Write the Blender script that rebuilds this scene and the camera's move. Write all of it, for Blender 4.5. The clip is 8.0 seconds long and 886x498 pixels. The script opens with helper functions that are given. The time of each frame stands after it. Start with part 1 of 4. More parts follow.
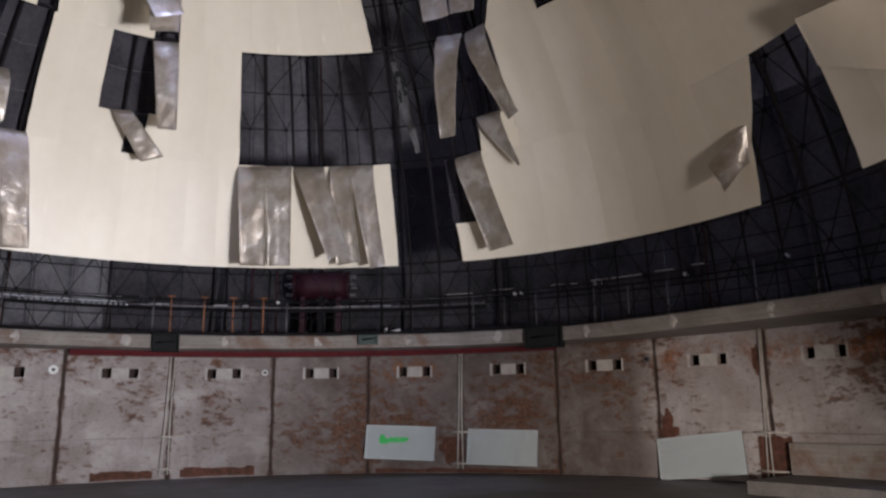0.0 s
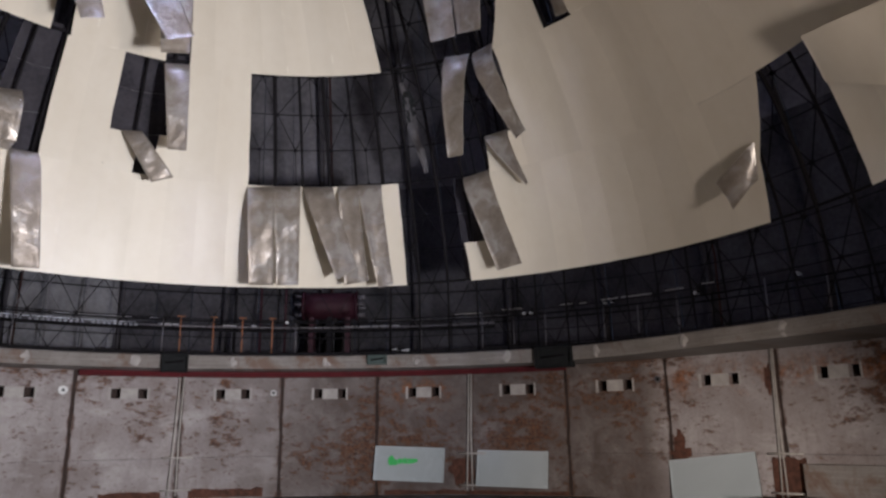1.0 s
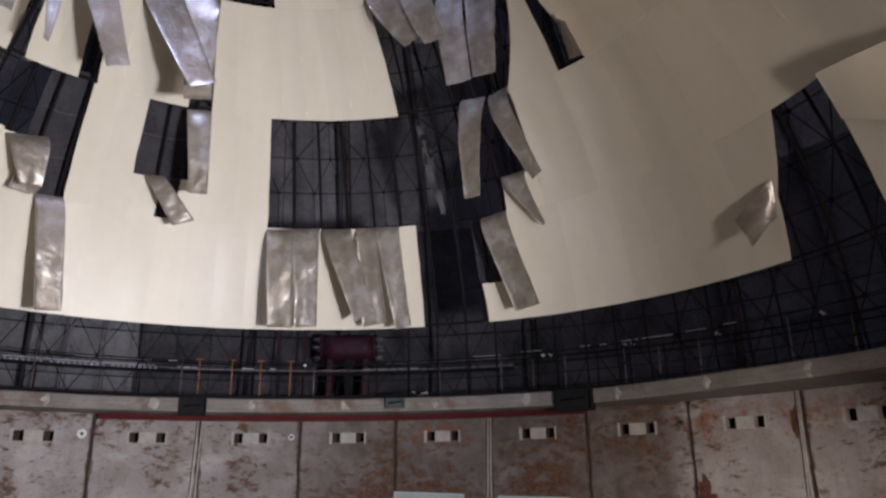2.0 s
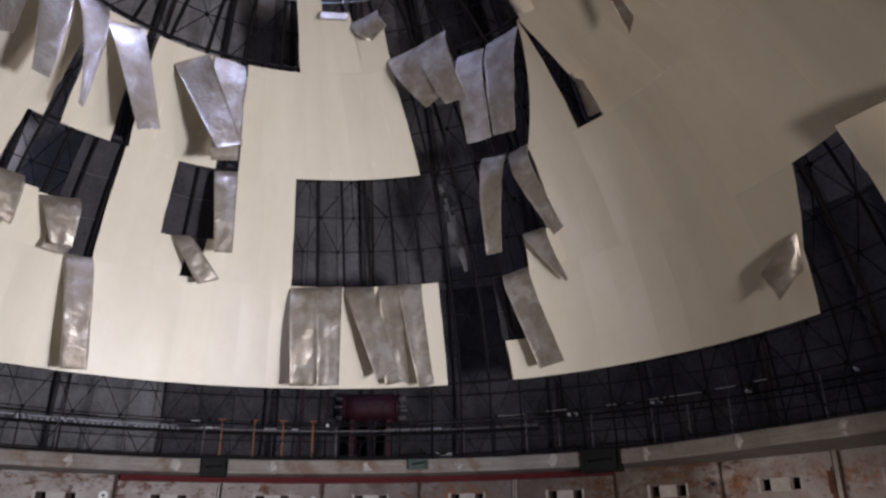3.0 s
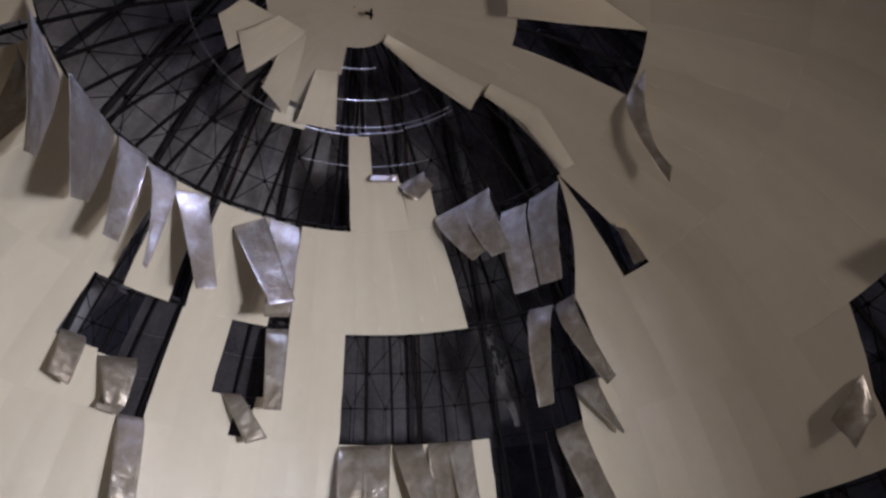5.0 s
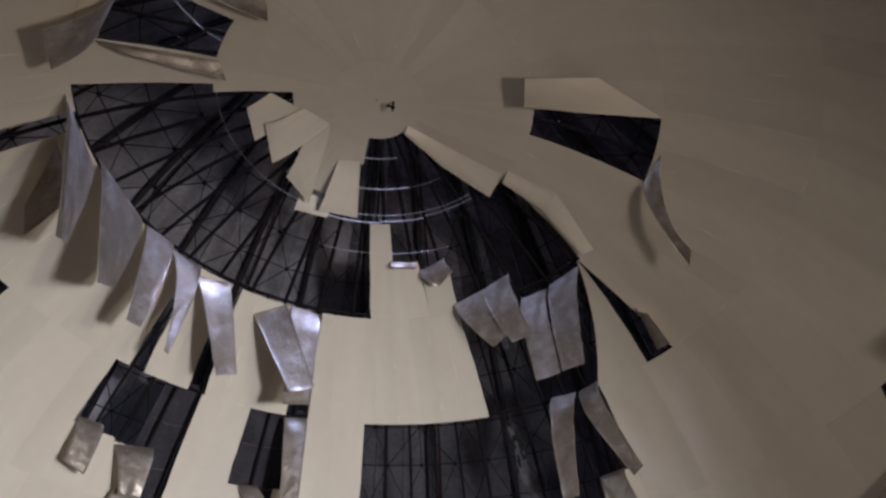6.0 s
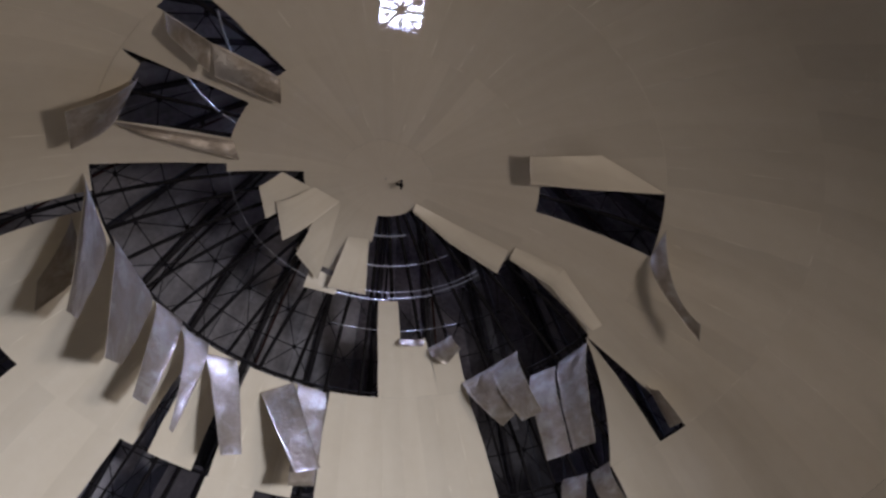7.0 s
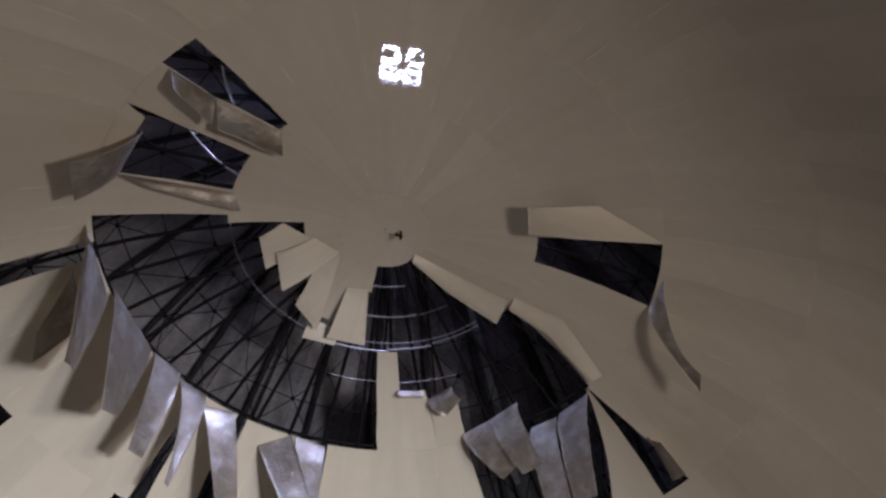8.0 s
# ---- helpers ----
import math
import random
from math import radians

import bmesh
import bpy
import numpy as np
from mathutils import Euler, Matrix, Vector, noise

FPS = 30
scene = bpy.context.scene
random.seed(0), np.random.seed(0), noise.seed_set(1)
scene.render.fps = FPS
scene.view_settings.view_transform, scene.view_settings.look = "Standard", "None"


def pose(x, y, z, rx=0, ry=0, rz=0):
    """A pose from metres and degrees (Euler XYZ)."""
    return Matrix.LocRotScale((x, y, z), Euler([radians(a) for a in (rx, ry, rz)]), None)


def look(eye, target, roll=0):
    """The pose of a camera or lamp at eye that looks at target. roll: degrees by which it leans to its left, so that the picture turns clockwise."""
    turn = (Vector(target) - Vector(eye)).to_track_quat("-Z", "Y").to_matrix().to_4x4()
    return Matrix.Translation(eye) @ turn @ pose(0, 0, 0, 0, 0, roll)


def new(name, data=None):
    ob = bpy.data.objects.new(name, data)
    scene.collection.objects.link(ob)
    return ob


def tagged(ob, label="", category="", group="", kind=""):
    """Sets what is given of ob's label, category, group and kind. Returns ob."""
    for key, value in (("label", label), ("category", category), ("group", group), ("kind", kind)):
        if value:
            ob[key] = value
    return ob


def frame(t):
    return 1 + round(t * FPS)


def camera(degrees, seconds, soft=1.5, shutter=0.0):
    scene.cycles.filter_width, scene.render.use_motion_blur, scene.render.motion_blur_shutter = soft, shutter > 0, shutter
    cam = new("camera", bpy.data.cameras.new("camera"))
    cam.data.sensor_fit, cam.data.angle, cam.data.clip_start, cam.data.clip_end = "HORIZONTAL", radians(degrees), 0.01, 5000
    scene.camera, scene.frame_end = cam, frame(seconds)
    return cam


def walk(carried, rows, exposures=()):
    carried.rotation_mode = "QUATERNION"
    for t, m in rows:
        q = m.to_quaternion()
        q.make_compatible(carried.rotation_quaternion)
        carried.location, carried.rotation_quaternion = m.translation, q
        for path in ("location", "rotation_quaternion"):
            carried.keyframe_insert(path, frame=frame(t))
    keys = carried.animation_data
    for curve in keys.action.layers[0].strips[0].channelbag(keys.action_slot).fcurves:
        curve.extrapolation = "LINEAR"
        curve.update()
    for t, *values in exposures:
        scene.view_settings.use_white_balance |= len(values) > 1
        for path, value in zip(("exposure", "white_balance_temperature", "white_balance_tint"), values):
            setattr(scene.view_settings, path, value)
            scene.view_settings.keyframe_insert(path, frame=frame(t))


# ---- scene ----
cam = camera(62.19, 8.0, soft=2.6)
walk(cam, [
    (0.0, pose(-0.055, -7.356, 1.438, 102.50, 0.84, -18.71)),
    (0.5, pose(-0.026, -7.345, 1.422, 103.11, 0.82, -18.37)),
    (1.0, pose(0.000, -7.347, 1.396, 104.19, 0.79, -17.85)),
    (1.5, pose(0.021, -7.345, 1.367, 105.67, 0.78, -17.16)),
    (3.0, pose(0.065, -7.338, 1.261, 112.42, 0.50, -14.42)),
    (3.5, pose(0.060, -7.334, 1.231, 114.82, 0.46, -13.59)),
    (4.0, pose(0.038, -7.329, 1.195, 117.76, 0.40, -12.65)),
    (4.5, pose(0.007, -7.312, 1.145, 121.01, 0.32, -11.76)),
    (5.0, pose(-0.021, -7.277, 1.083, 125.01, 0.14, -10.83)),
    (6.5, pose(-0.036, -7.196, 0.875, 135.66, -0.81, -9.18)),
    (7.0, pose(-0.028, -7.179, 0.823, 138.79, -0.88, -8.99)),
    (7.5, pose(-0.017, -7.177, 0.788, 141.19, -0.91, -8.93)),
    (8.0, pose(-0.006, -7.192, 0.763, 142.86, -0.84, -8.88)),
], exposures=[(0.0, 0.19), (1.5, 0.19), (3.0, 0.17), (3.5, 0.06), (4.0, -0.12), (4.5, -0.22), (5.0, -0.24), (6.5, -0.23), (8.0, -0.21)])

# ---- light ----
world = bpy.data.worlds.new("world")
scene.world = world
world.use_nodes = True
world.node_tree.nodes["Background"].inputs[0].default_value = (0.5, 0.6, 1.0, 1)
world.node_tree.nodes["Background"].inputs[1].default_value = 0.02

def spot_lamp(name, energy, colour, size, soft, eye, target):
    lamp = bpy.data.lights.new(name, "SPOT")
    lamp.energy, lamp.color = energy, colour
    lamp.spot_size, lamp.spot_blend, lamp.shadow_soft_size = radians(size), 1.0, soft
    new(name, lamp).matrix_world = look(eye, target)


# lamp on the floor beside the camera, thrown at the far side of the dome
spot_lamp("spot_lamp", 8150, (0.962, 0.955, 1.02), 78, 0.50, (4.4, -8.1, 0.65), (-3.1, 9.9, 4.1))
# unseen fill spot, added only to brighten the right-hand wall
spot_lamp("wall_fill", 3400, (1.0, 0.885, 0.81), 38, 0.30, (4.5, -6.9, 0.70), (9.15, 4.75, 0.10))
# broad unseen fill at the side, added to brighten the crown, tipped up
fill_light = bpy.data.lights.new("crown_fill", "AREA")
fill_light.shape, fill_light.size, fill_light.size_y = "RECTANGLE", 1.3, 1.0
fill_light.energy, fill_light.color = 425, (1.0, 0.87, 0.78)
new("crown_fill", fill_light).matrix_world = look((5.95, -7.5, 2.0), (-1.6, -1.5, 9.6))

# ---- sizes ----
R, ZC = 8.10, 2.574              # dome sphere: radius and height of its centre
TIER = (12.8, 27.5, 43.2, 58.3, 72.2, 85.4)   # heights of the ring joints, degrees
WALL_R, LEDGE_R, SHELL_R = 11.5, 10.58, 12.6
P_STEP, P_START = 360 / 31, -13.8   # wall panels: width and first joint, degrees
rng = random.Random(7)


def sph(az, el, r=R):
    a, e = radians(az), radians(el)
    return Vector((r * math.sin(a) * math.cos(e), r * math.cos(a) * math.cos(e), ZC + r * math.sin(e)))


def cyl(az, z, r):
    a = radians(az)
    return Vector((r * math.sin(a), r * math.cos(a), z))


# ---- materials ----
def mat(name):
    m = bpy.data.materials.new(name)
    m.use_nodes = True
    nt = m.node_tree
    return m, nt, nt.nodes["Principled BSDF"], nt.nodes["Material Output"]


def node(nt, kind, **kw):
    n = nt.nodes.new(kind)
    for k, v in kw.items():
        n.inputs[k.replace("_", " ")].default_value = v
    return n


def math_node(nt, operation):
    n = nt.nodes.new("ShaderNodeMath")
    n.operation = operation
    return n


def coords(nt, scale=(1, 1, 1)):
    tc = nt.nodes.new("ShaderNodeTexCoord")
    mp = nt.nodes.new("ShaderNodeMapping")
    mp.inputs["Scale"].default_value = scale
    nt.links.new(tc.outputs["Object"], mp.inputs["Vector"])
    return mp.outputs["Vector"]


def noise_tex(nt, vec, scale, detail=5.0, rough=0.55, distort=0.0):
    n = node(nt, "ShaderNodeTexNoise", Scale=scale, Detail=detail, Roughness=rough, Distortion=distort)
    nt.links.new(vec, n.inputs["Vector"])
    return n.outputs["Fac"]


def ramp(nt, fac, stops):
    r = nt.nodes.new("ShaderNodeValToRGB")
    e = r.color_ramp.elements
    while len(e) < len(stops):
        e.new(0.5)
    for el, (p, c) in zip(e, stops):
        el.position, el.color = p, (*c, 1) if len(c) == 3 else (c[0], c[0], c[0], 1)
    nt.links.new(fac, r.inputs["Fac"])
    return r.outputs["Color"]


def mixc(nt, fac, a, b, blend="MIX"):
    m = nt.nodes.new("ShaderNodeMix")
    m.data_type, m.blend_type = "RGBA", blend
    for sock, val in ((m.inputs["Factor"], fac), (m.inputs["A"], a), (m.inputs["B"], b)):
        if isinstance(val, (int, float)):
            sock.default_value = val
        elif isinstance(val, tuple):
            sock.default_value = (*val, 1)
        else:
            nt.links.new(val, sock)
    return m.outputs["Result"]


def bump(nt, bsdf, fac, strength=0.3, dist=0.01):
    b = node(nt, "ShaderNodeBump", Strength=strength, Distance=dist)
    nt.links.new(fac, b.inputs["Height"])
    nt.links.new(b.outputs["Normal"], bsdf.inputs["Normal"])


def obj_random(nt, lo, hi):
    oi = nt.nodes.new("ShaderNodeObjectInfo")
    mr = node(nt, "ShaderNodeMapRange", To_Min=lo, To_Max=hi)
    nt.links.new(oi.outputs["Random"], mr.inputs["Value"])
    return mr.outputs["Result"]


def simple(name, base, rough=0.6, metal=0.0, var=0.25, scale=6.0, bumps=0.15, gloss=0.5, each=0.0):
    m, nt, b, out = mat(name)
    v = coords(nt)
    n1, n2 = noise_tex(nt, v, scale), noise_tex(nt, v, scale * 9, 3)
    lo = tuple(c * (1 - var) for c in base)
    hi = tuple(min(1, c * (1 + var)) for c in base)
    c = mixc(nt, 0.35, ramp(nt, n1, [(0.3, lo), (0.7, hi)]), ramp(nt, n2, [(0.3, lo), (0.7, hi)]))
    if each:
        hsv = nt.nodes.new("ShaderNodeHueSaturation")
        nt.links.new(obj_random(nt, 1 - each, 1 + each), hsv.inputs["Value"])
        nt.links.new(c, hsv.inputs["Color"])
        c = hsv.outputs["Color"]
    nt.links.new(c, b.inputs["Base Color"])
    b.inputs["Roughness"].default_value, b.inputs["Metallic"].default_value = rough, metal
    b.inputs["Specular IOR Level"].default_value = gloss
    bump(nt, b, n2, bumps, 0.004)
    return m


def perforated(nt, bsdf, out, share):
    """Lets a share of the light through: a sheet full of fine holes."""
    tr = nt.nodes.new("ShaderNodeBsdfTransparent")
    mx = nt.nodes.new("ShaderNodeMixShader")
    mx.inputs["Fac"].default_value = share
    nt.links.new(bsdf.outputs["BSDF"], mx.inputs[1])
    nt.links.new(tr.outputs["BSDF"], mx.inputs[2])
    nt.links.new(mx.outputs["Shader"], out.inputs["Surface"])


def azimuth(nt, scale):
    """A vector that runs round the hall's axis."""
    sep = nt.nodes.new("ShaderNodeSeparateXYZ")
    nt.links.new(coords(nt), sep.inputs[0])
    at = nt.nodes.new("ShaderNodeMath")
    at.operation = "ARCTAN2"
    nt.links.new(sep.outputs["X"], at.inputs[0])
    nt.links.new(sep.outputs["Y"], at.inputs[1])
    mul = nt.nodes.new("ShaderNodeMath")
    mul.operation = "MULTIPLY"
    mul.inputs[1].default_value = scale
    nt.links.new(at.outputs[0], mul.inputs[0])
    com = nt.nodes.new("ShaderNodeCombineXYZ")
    nt.links.new(mul.outputs[0], com.inputs[0])
    nt.links.new(sep.outputs["Z"], com.inputs[2])
    return com.outputs[0]


def cream_paint():
    m, nt, b, out = mat("cream_painted_aluminium")
    v = coords(nt)
    n1, n2 = noise_tex(nt, v, 0.45, 4), noise_tex(nt, v, 5.0, 5, 0.6)
    c = mixc(nt, 0.5, ramp(nt, n1, [(0.3, (0.655, 0.592, 0.49)), (0.7, (0.735, 0.68, 0.585))]),
             ramp(nt, n2, [(0.25, (0.675, 0.613, 0.513)), (0.55, (0.715, 0.657, 0.558)), (0.8, (0.745, 0.690, 0.595))]))
    line = ramp(nt, noise_tex(nt, v, 1.6, 3, 0.5, 1.6), [(0.492, (0.0,)), (0.499, (1.0,)), (0.501, (1.0,)), (0.508, (0.0,))])
    here = ramp(nt, noise_tex(nt, v, 0.9, 2, 0.5), [(0.58, (0.0,)), (0.68, (0.55,))])
    scratch = math_node(nt, "MULTIPLY")
    nt.links.new(line, scratch.inputs[0])
    nt.links.new(here, scratch.inputs[1])
    c = mixc(nt, scratch.outputs[0], c, (0.80, 0.76, 0.68))
    strips = noise_tex(nt, azimuth(nt, 18.0), 1.0, 2, 0.5)
    c = mixc(nt, 0.17, c, ramp(nt, strips, [(0.36, (0.635, 0.568, 0.462)), (0.5, (0.70, 0.642, 0.545)), (0.64, (0.765, 0.713, 0.622))]))
    hsv = nt.nodes.new("ShaderNodeHueSaturation")
    nt.links.new(obj_random(nt, 0.945, 1.035), hsv.inputs["Value"])
    nt.links.new(c, hsv.inputs["Color"])
    nt.links.new(hsv.outputs["Color"], b.inputs["Base Color"])
    b.inputs["Roughness"].default_value = 0.4
    b.inputs["Specular IOR Level"].default_value = 0.45
    bump(nt, b, noise_tex(nt, v, 1.2, 2), 0.02, 0.02)
    perforated(nt, b, out, 0.10)
    return m


def raw_aluminium(holes):
    """Bare back of the sheets: mill finish under a patchy brown film."""
    m, nt, b, out = mat("raw_aluminium")
    v = coords(nt)
    n1, n2 = noise_tex(nt, v, 1.8, 3, 0.45, 0.3), noise_tex(nt, v, 11.0, 5, 0.6, 0.4)
    film = mixc(nt, 0.5, noise_tex(nt, v, 3.6, 6, 0.62, 0.8), n1)
    c = mixc(nt, 0.25, ramp(nt, film, [(0.38, (0.23, 0.19, 0.155)), (0.50, (0.315, 0.276, 0.242)), (0.62, (0.52, 0.50, 0.495))]),
             ramp(nt, n2, [(0.3, (0.25, 0.215, 0.185)), (0.7, (0.40, 0.37, 0.35))]))
    nt.links.new(c, b.inputs["Base Color"])
    b.inputs["Metallic"].default_value = 0.62
    if holes:
        b.inputs["Roughness"].default_value = 0.75
        perforated(nt, b, out, 0.14)
    else:
        nt.links.new(ramp(nt, film, [(0.42, (0.52,)), (0.50, (0.43,)), (0.58, (0.34,))]), b.inputs["Roughness"])
        creases = noise_tex(nt, v, 6.5, 3, 0.5, 0.9)
        bump(nt, b, mixc(nt, 0.42, n1, creases), 0.58, 0.06)
        perforated(nt, b, out, 0.10)
    return m


def wall_plaster():
    m, nt, b, out = mat("stained_wall_plaster")
    v = coords(nt)
    az = azimuth(nt, 11.5)
    tilt = nt.nodes.new("ShaderNodeMapping")
    tilt.inputs["Rotation"].default_value = (0, radians(28), 0)
    tilt.inputs["Scale"].default_value = (1.0, 1.0, 1.9)
    nt.links.new(az, tilt.inputs["Vector"])
    vs = tilt.outputs[0]
    big, mid, fine = noise_tex(nt, v, 0.9, 6, 0.6, 0.2), noise_tex(nt, vs, 2.9, 10, 0.72, 0.2), noise_tex(nt, v, 16, 5)
    base = mixc(nt, 0.4, ramp(nt, big, [(0.3, (0.30, 0.266, 0.265)), (0.68, (0.46, 0.428, 0.43))]),
                ramp(nt, fine, [(0.3, (0.23, 0.20, 0.197)), (0.7, (0.39, 0.358, 0.358))]))
    smudge = ramp(nt, noise_tex(nt, az, 0.8, 5, 0.6, 0.3), [(0.38, (0.0,)), (0.62, (0.65,))])
    base = mixc(nt, smudge, base, (0.185, 0.15, 0.14))
    sep = nt.nodes.new("ShaderNodeSeparateXYZ")
    nt.links.new(az, sep.inputs[0])
    # centre band darkened in the colour: weaker lamp light there, besides real dirt
    dim_band = []
    for lo, hi in ((-0.6, 3.2), (11.2, 10.6)):
        mr = node(nt, "ShaderNodeMapRange", From_Min=lo, From_Max=hi)
        nt.links.new(sep.outputs["X"], mr.inputs["Value"])
        dim_band.append(mr.outputs[0])
    both = math_node(nt, "MULTIPLY")
    nt.links.new(dim_band[0], both.inputs[0])
    nt.links.new(dim_band[1], both.inputs[1])
    dim_mask = both.outputs[0]
    patchy = math_node(nt, "MULTIPLY")
    nt.links.new(both.outputs[0], patchy.inputs[0])
    nt.links.new(ramp(nt, noise_tex(nt, az, 1.7, 8, 0.68, 0.4), [(0.30, (0.55,)), (0.6, (1.0,))]), patchy.inputs[1])
    base = mixc(nt, patchy.outputs[0], base, (0.095, 0.074, 0.067))
    rust = mixc(nt, ramp(nt, fine, [(0.35, (0.0,)), (0.7, (1.0,))]), (0.045, 0.024, 0.017), (0.16, 0.068, 0.033))
    dense = ramp(nt, noise_tex(nt, az, 0.42, 3, 0.5, 0.3), [(0.40, (0.0,)), (0.66, (0.19,))])
    scab = []
    for sock, lo, hi in (("X", 4.2, 6.4), ("X", 11.0, 16.5), ("Z", 2.0, 2.95)):
        up = node(nt, "ShaderNodeMapRange")
        up.inputs["From Min"].default_value, up.inputs["From Max"].default_value = lo, lo + 0.5
        nt.links.new(sep.outputs[sock], up.inputs["Value"])
        dn = node(nt, "ShaderNodeMapRange")
        dn.inputs["From Min"].default_value, dn.inputs["From Max"].default_value = hi, hi - 0.5
        nt.links.new(sep.outputs[sock], dn.inputs["Value"])
        both = nt.nodes.new("ShaderNodeMath")
        both.operation = "MINIMUM"
        nt.links.new(up.outputs[0], both.inputs[0])
        nt.links.new(dn.outputs[0], both.inputs[1])
        scab.append(both.outputs[0])
    either = nt.nodes.new("ShaderNodeMath")
    either.operation = "MAXIMUM"
    nt.links.new(scab[0], either.inputs[0])
    nt.links.new(scab[1], either.inputs[1])
    high = nt.nodes.new("ShaderNodeMath")
    high.operation = "MULTIPLY"
    nt.links.new(either.outputs[0], high.inputs[0])
    nt.links.new(scab[2], high.inputs[1])
    lift = nt.nodes.new("ShaderNodeMath")
    lift.operation = "ADD"
    nt.links.new(mid, lift.inputs[0])
    nt.links.new(dense, lift.inputs[1])
    low = node(nt, "ShaderNodeMapRange")
    for key, val in (("From Min", 0.25), ("From Max", 1.0), ("To Min", 0.05), ("To Max", 0.0)):
        low.inputs[key].default_value = val
    nt.links.new(sep.outputs["Z"], low.inputs["Value"])
    cut = nt.nodes.new("ShaderNodeMath")
    cut.operation = "SUBTRACT"
    nt.links.new(lift.outputs[0], cut.inputs[0])
    nt.links.new(low.outputs[0], cut.inputs[1])
    lift = cut
    mask = ramp(nt, lift.outputs[0], [(0.60, (0.0,)), (0.635, (0.40,)), (0.67, (0.8,)), (0.74, (0.97,))])
    flecks = ramp(nt, noise_tex(nt, vs, 7.5, 6, 0.7, 0.6), [(0.60, (0.0,)), (0.635, (0.6,)), (0.72, (0.9,))])
    c = mixc(nt, mask, base, rust)
    c = mixc(nt, flecks, c, rust)
    more = nt.nodes.new("ShaderNodeMath")
    more.operation = "MULTIPLY"
    nt.links.new(high.outputs[0], more.inputs[0])
    nt.links.new(ramp(nt, noise_tex(nt, az, 1.7, 9, 0.72, 0.25), [(0.46, (0.0,)), (0.57, (0.92,))]), more.inputs[1])
    c = mixc(nt, more.outputs[0], c, mixc(nt, ramp(nt, fine, [(0.3, (0.0,)), (0.7, (1.0,))]), (0.085, 0.040, 0.025), (0.32, 0.115, 0.040)))
    along = math_node(nt, "PINGPONG")
    shift = math_node(nt, "SUBTRACT")
    shift.inputs[1].default_value = 11.5 * radians(P_START)
    nt.links.new(sep.outputs["X"], shift.inputs[0])
    nt.links.new(shift.outputs[0], along.inputs[0])
    along.inputs[1].default_value = 11.5 * radians(P_STEP) / 2
    wob = math_node(nt, "MULTIPLY_ADD")
    wob.inputs[1].default_value, wob.inputs[2].default_value = -0.34, 0.14
    nt.links.new(noise_tex(nt, coords(nt, (1, 1, 0.6)), 3.4, 6, 0.65, 0.3), wob.inputs[0])
    near = math_node(nt, "ADD")
    nt.links.new(along.outputs[0], near.inputs[0])
    nt.links.new(wob.outputs[0], near.inputs[1])
    c = mixc(nt, ramp(nt, near.outputs[0], [(0.0, (0.9,)), (0.045, (0.0,))]), c, mixc(nt, 0.5, rust, (0.07, 0.042, 0.034)))
    streak = ramp(nt, noise_tex(nt, coords(nt, (3.0, 3.0, 0.5)), 2.2, 6, 0.6, 0.4), [(0.54, (0.0,)), (0.74, (0.4,))])
    c = mixc(nt, streak, c, (0.15, 0.115, 0.10))
    light = ramp(nt, noise_tex(nt, vs, 0.8, 7, 0.65, 0.2), [(0.54, (0.0,)), (0.66, (0.6,))])
    # pale patches kept to the wall outside the dimmed band
    pale_outside = math_node(nt, "MULTIPLY")
    spare = math_node(nt, "SUBTRACT")
    spare.inputs[0].default_value = 1.0
    nt.links.new(dim_mask, spare.inputs[1])
    nt.links.new(spare.outputs[0], pale_outside.inputs[0])
    nt.links.new(light, pale_outside.inputs[1])
    c = mixc(nt, pale_outside.outputs[0], c, (0.47, 0.445, 0.44))
    hsv = nt.nodes.new("ShaderNodeHueSaturation")
    nt.links.new(obj_random(nt, 0.97, 1.04), hsv.inputs["Value"])
    nt.links.new(c, hsv.inputs["Color"])
    nt.links.new(hsv.outputs["Color"], b.inputs["Base Color"])
    b.inputs["Roughness"].default_value = 0.9
    bump(nt, b, mid, 0.5, 0.02)
    return m


def ledge_concrete():
    m, nt, b, out = mat("ledge_concrete")
    v = coords(nt)
    az = azimuth(nt, 10.6)
    lines = nt.nodes.new("ShaderNodeMapping")
    lines.inputs["Scale"].default_value = (0.5, 1.0, 14.0)
    nt.links.new(az, lines.inputs["Vector"])
    n1, n2, n3 = noise_tex(nt, lines.outputs[0], 1.6, 6, 0.65, 0.2), noise_tex(nt, v, 1.3, 6, 0.6), noise_tex(nt, v, 14, 5)
    c = mixc(nt, 0.5, ramp(nt, n1, [(0.3, (0.12, 0.102, 0.093)), (0.55, (0.245, 0.228, 0.216)), (0.72, (0.37, 0.352, 0.338))]),
             ramp(nt, n2, [(0.3, (0.15, 0.125, 0.11)), (0.7, (0.31, 0.29, 0.275))]))
    c = mixc(nt, ramp(nt, n3, [(0.55, (0.0,)), (0.75, (0.5,))]), c, (0.13, 0.085, 0.06))
    rad = ramp(nt, noise_tex(nt, az, 0.9, 7, 0.65, 0.6), [(0.55, (0.0,)), (0.64, (0.75,))])
    c = mixc(nt, rad, c, (0.15, 0.085, 0.058))
    nt.links.new(c, b.inputs["Base Color"])
    b.inputs["Roughness"].default_value = 0.92
    bump(nt, b, n1, 0.4, 0.01)
    return m


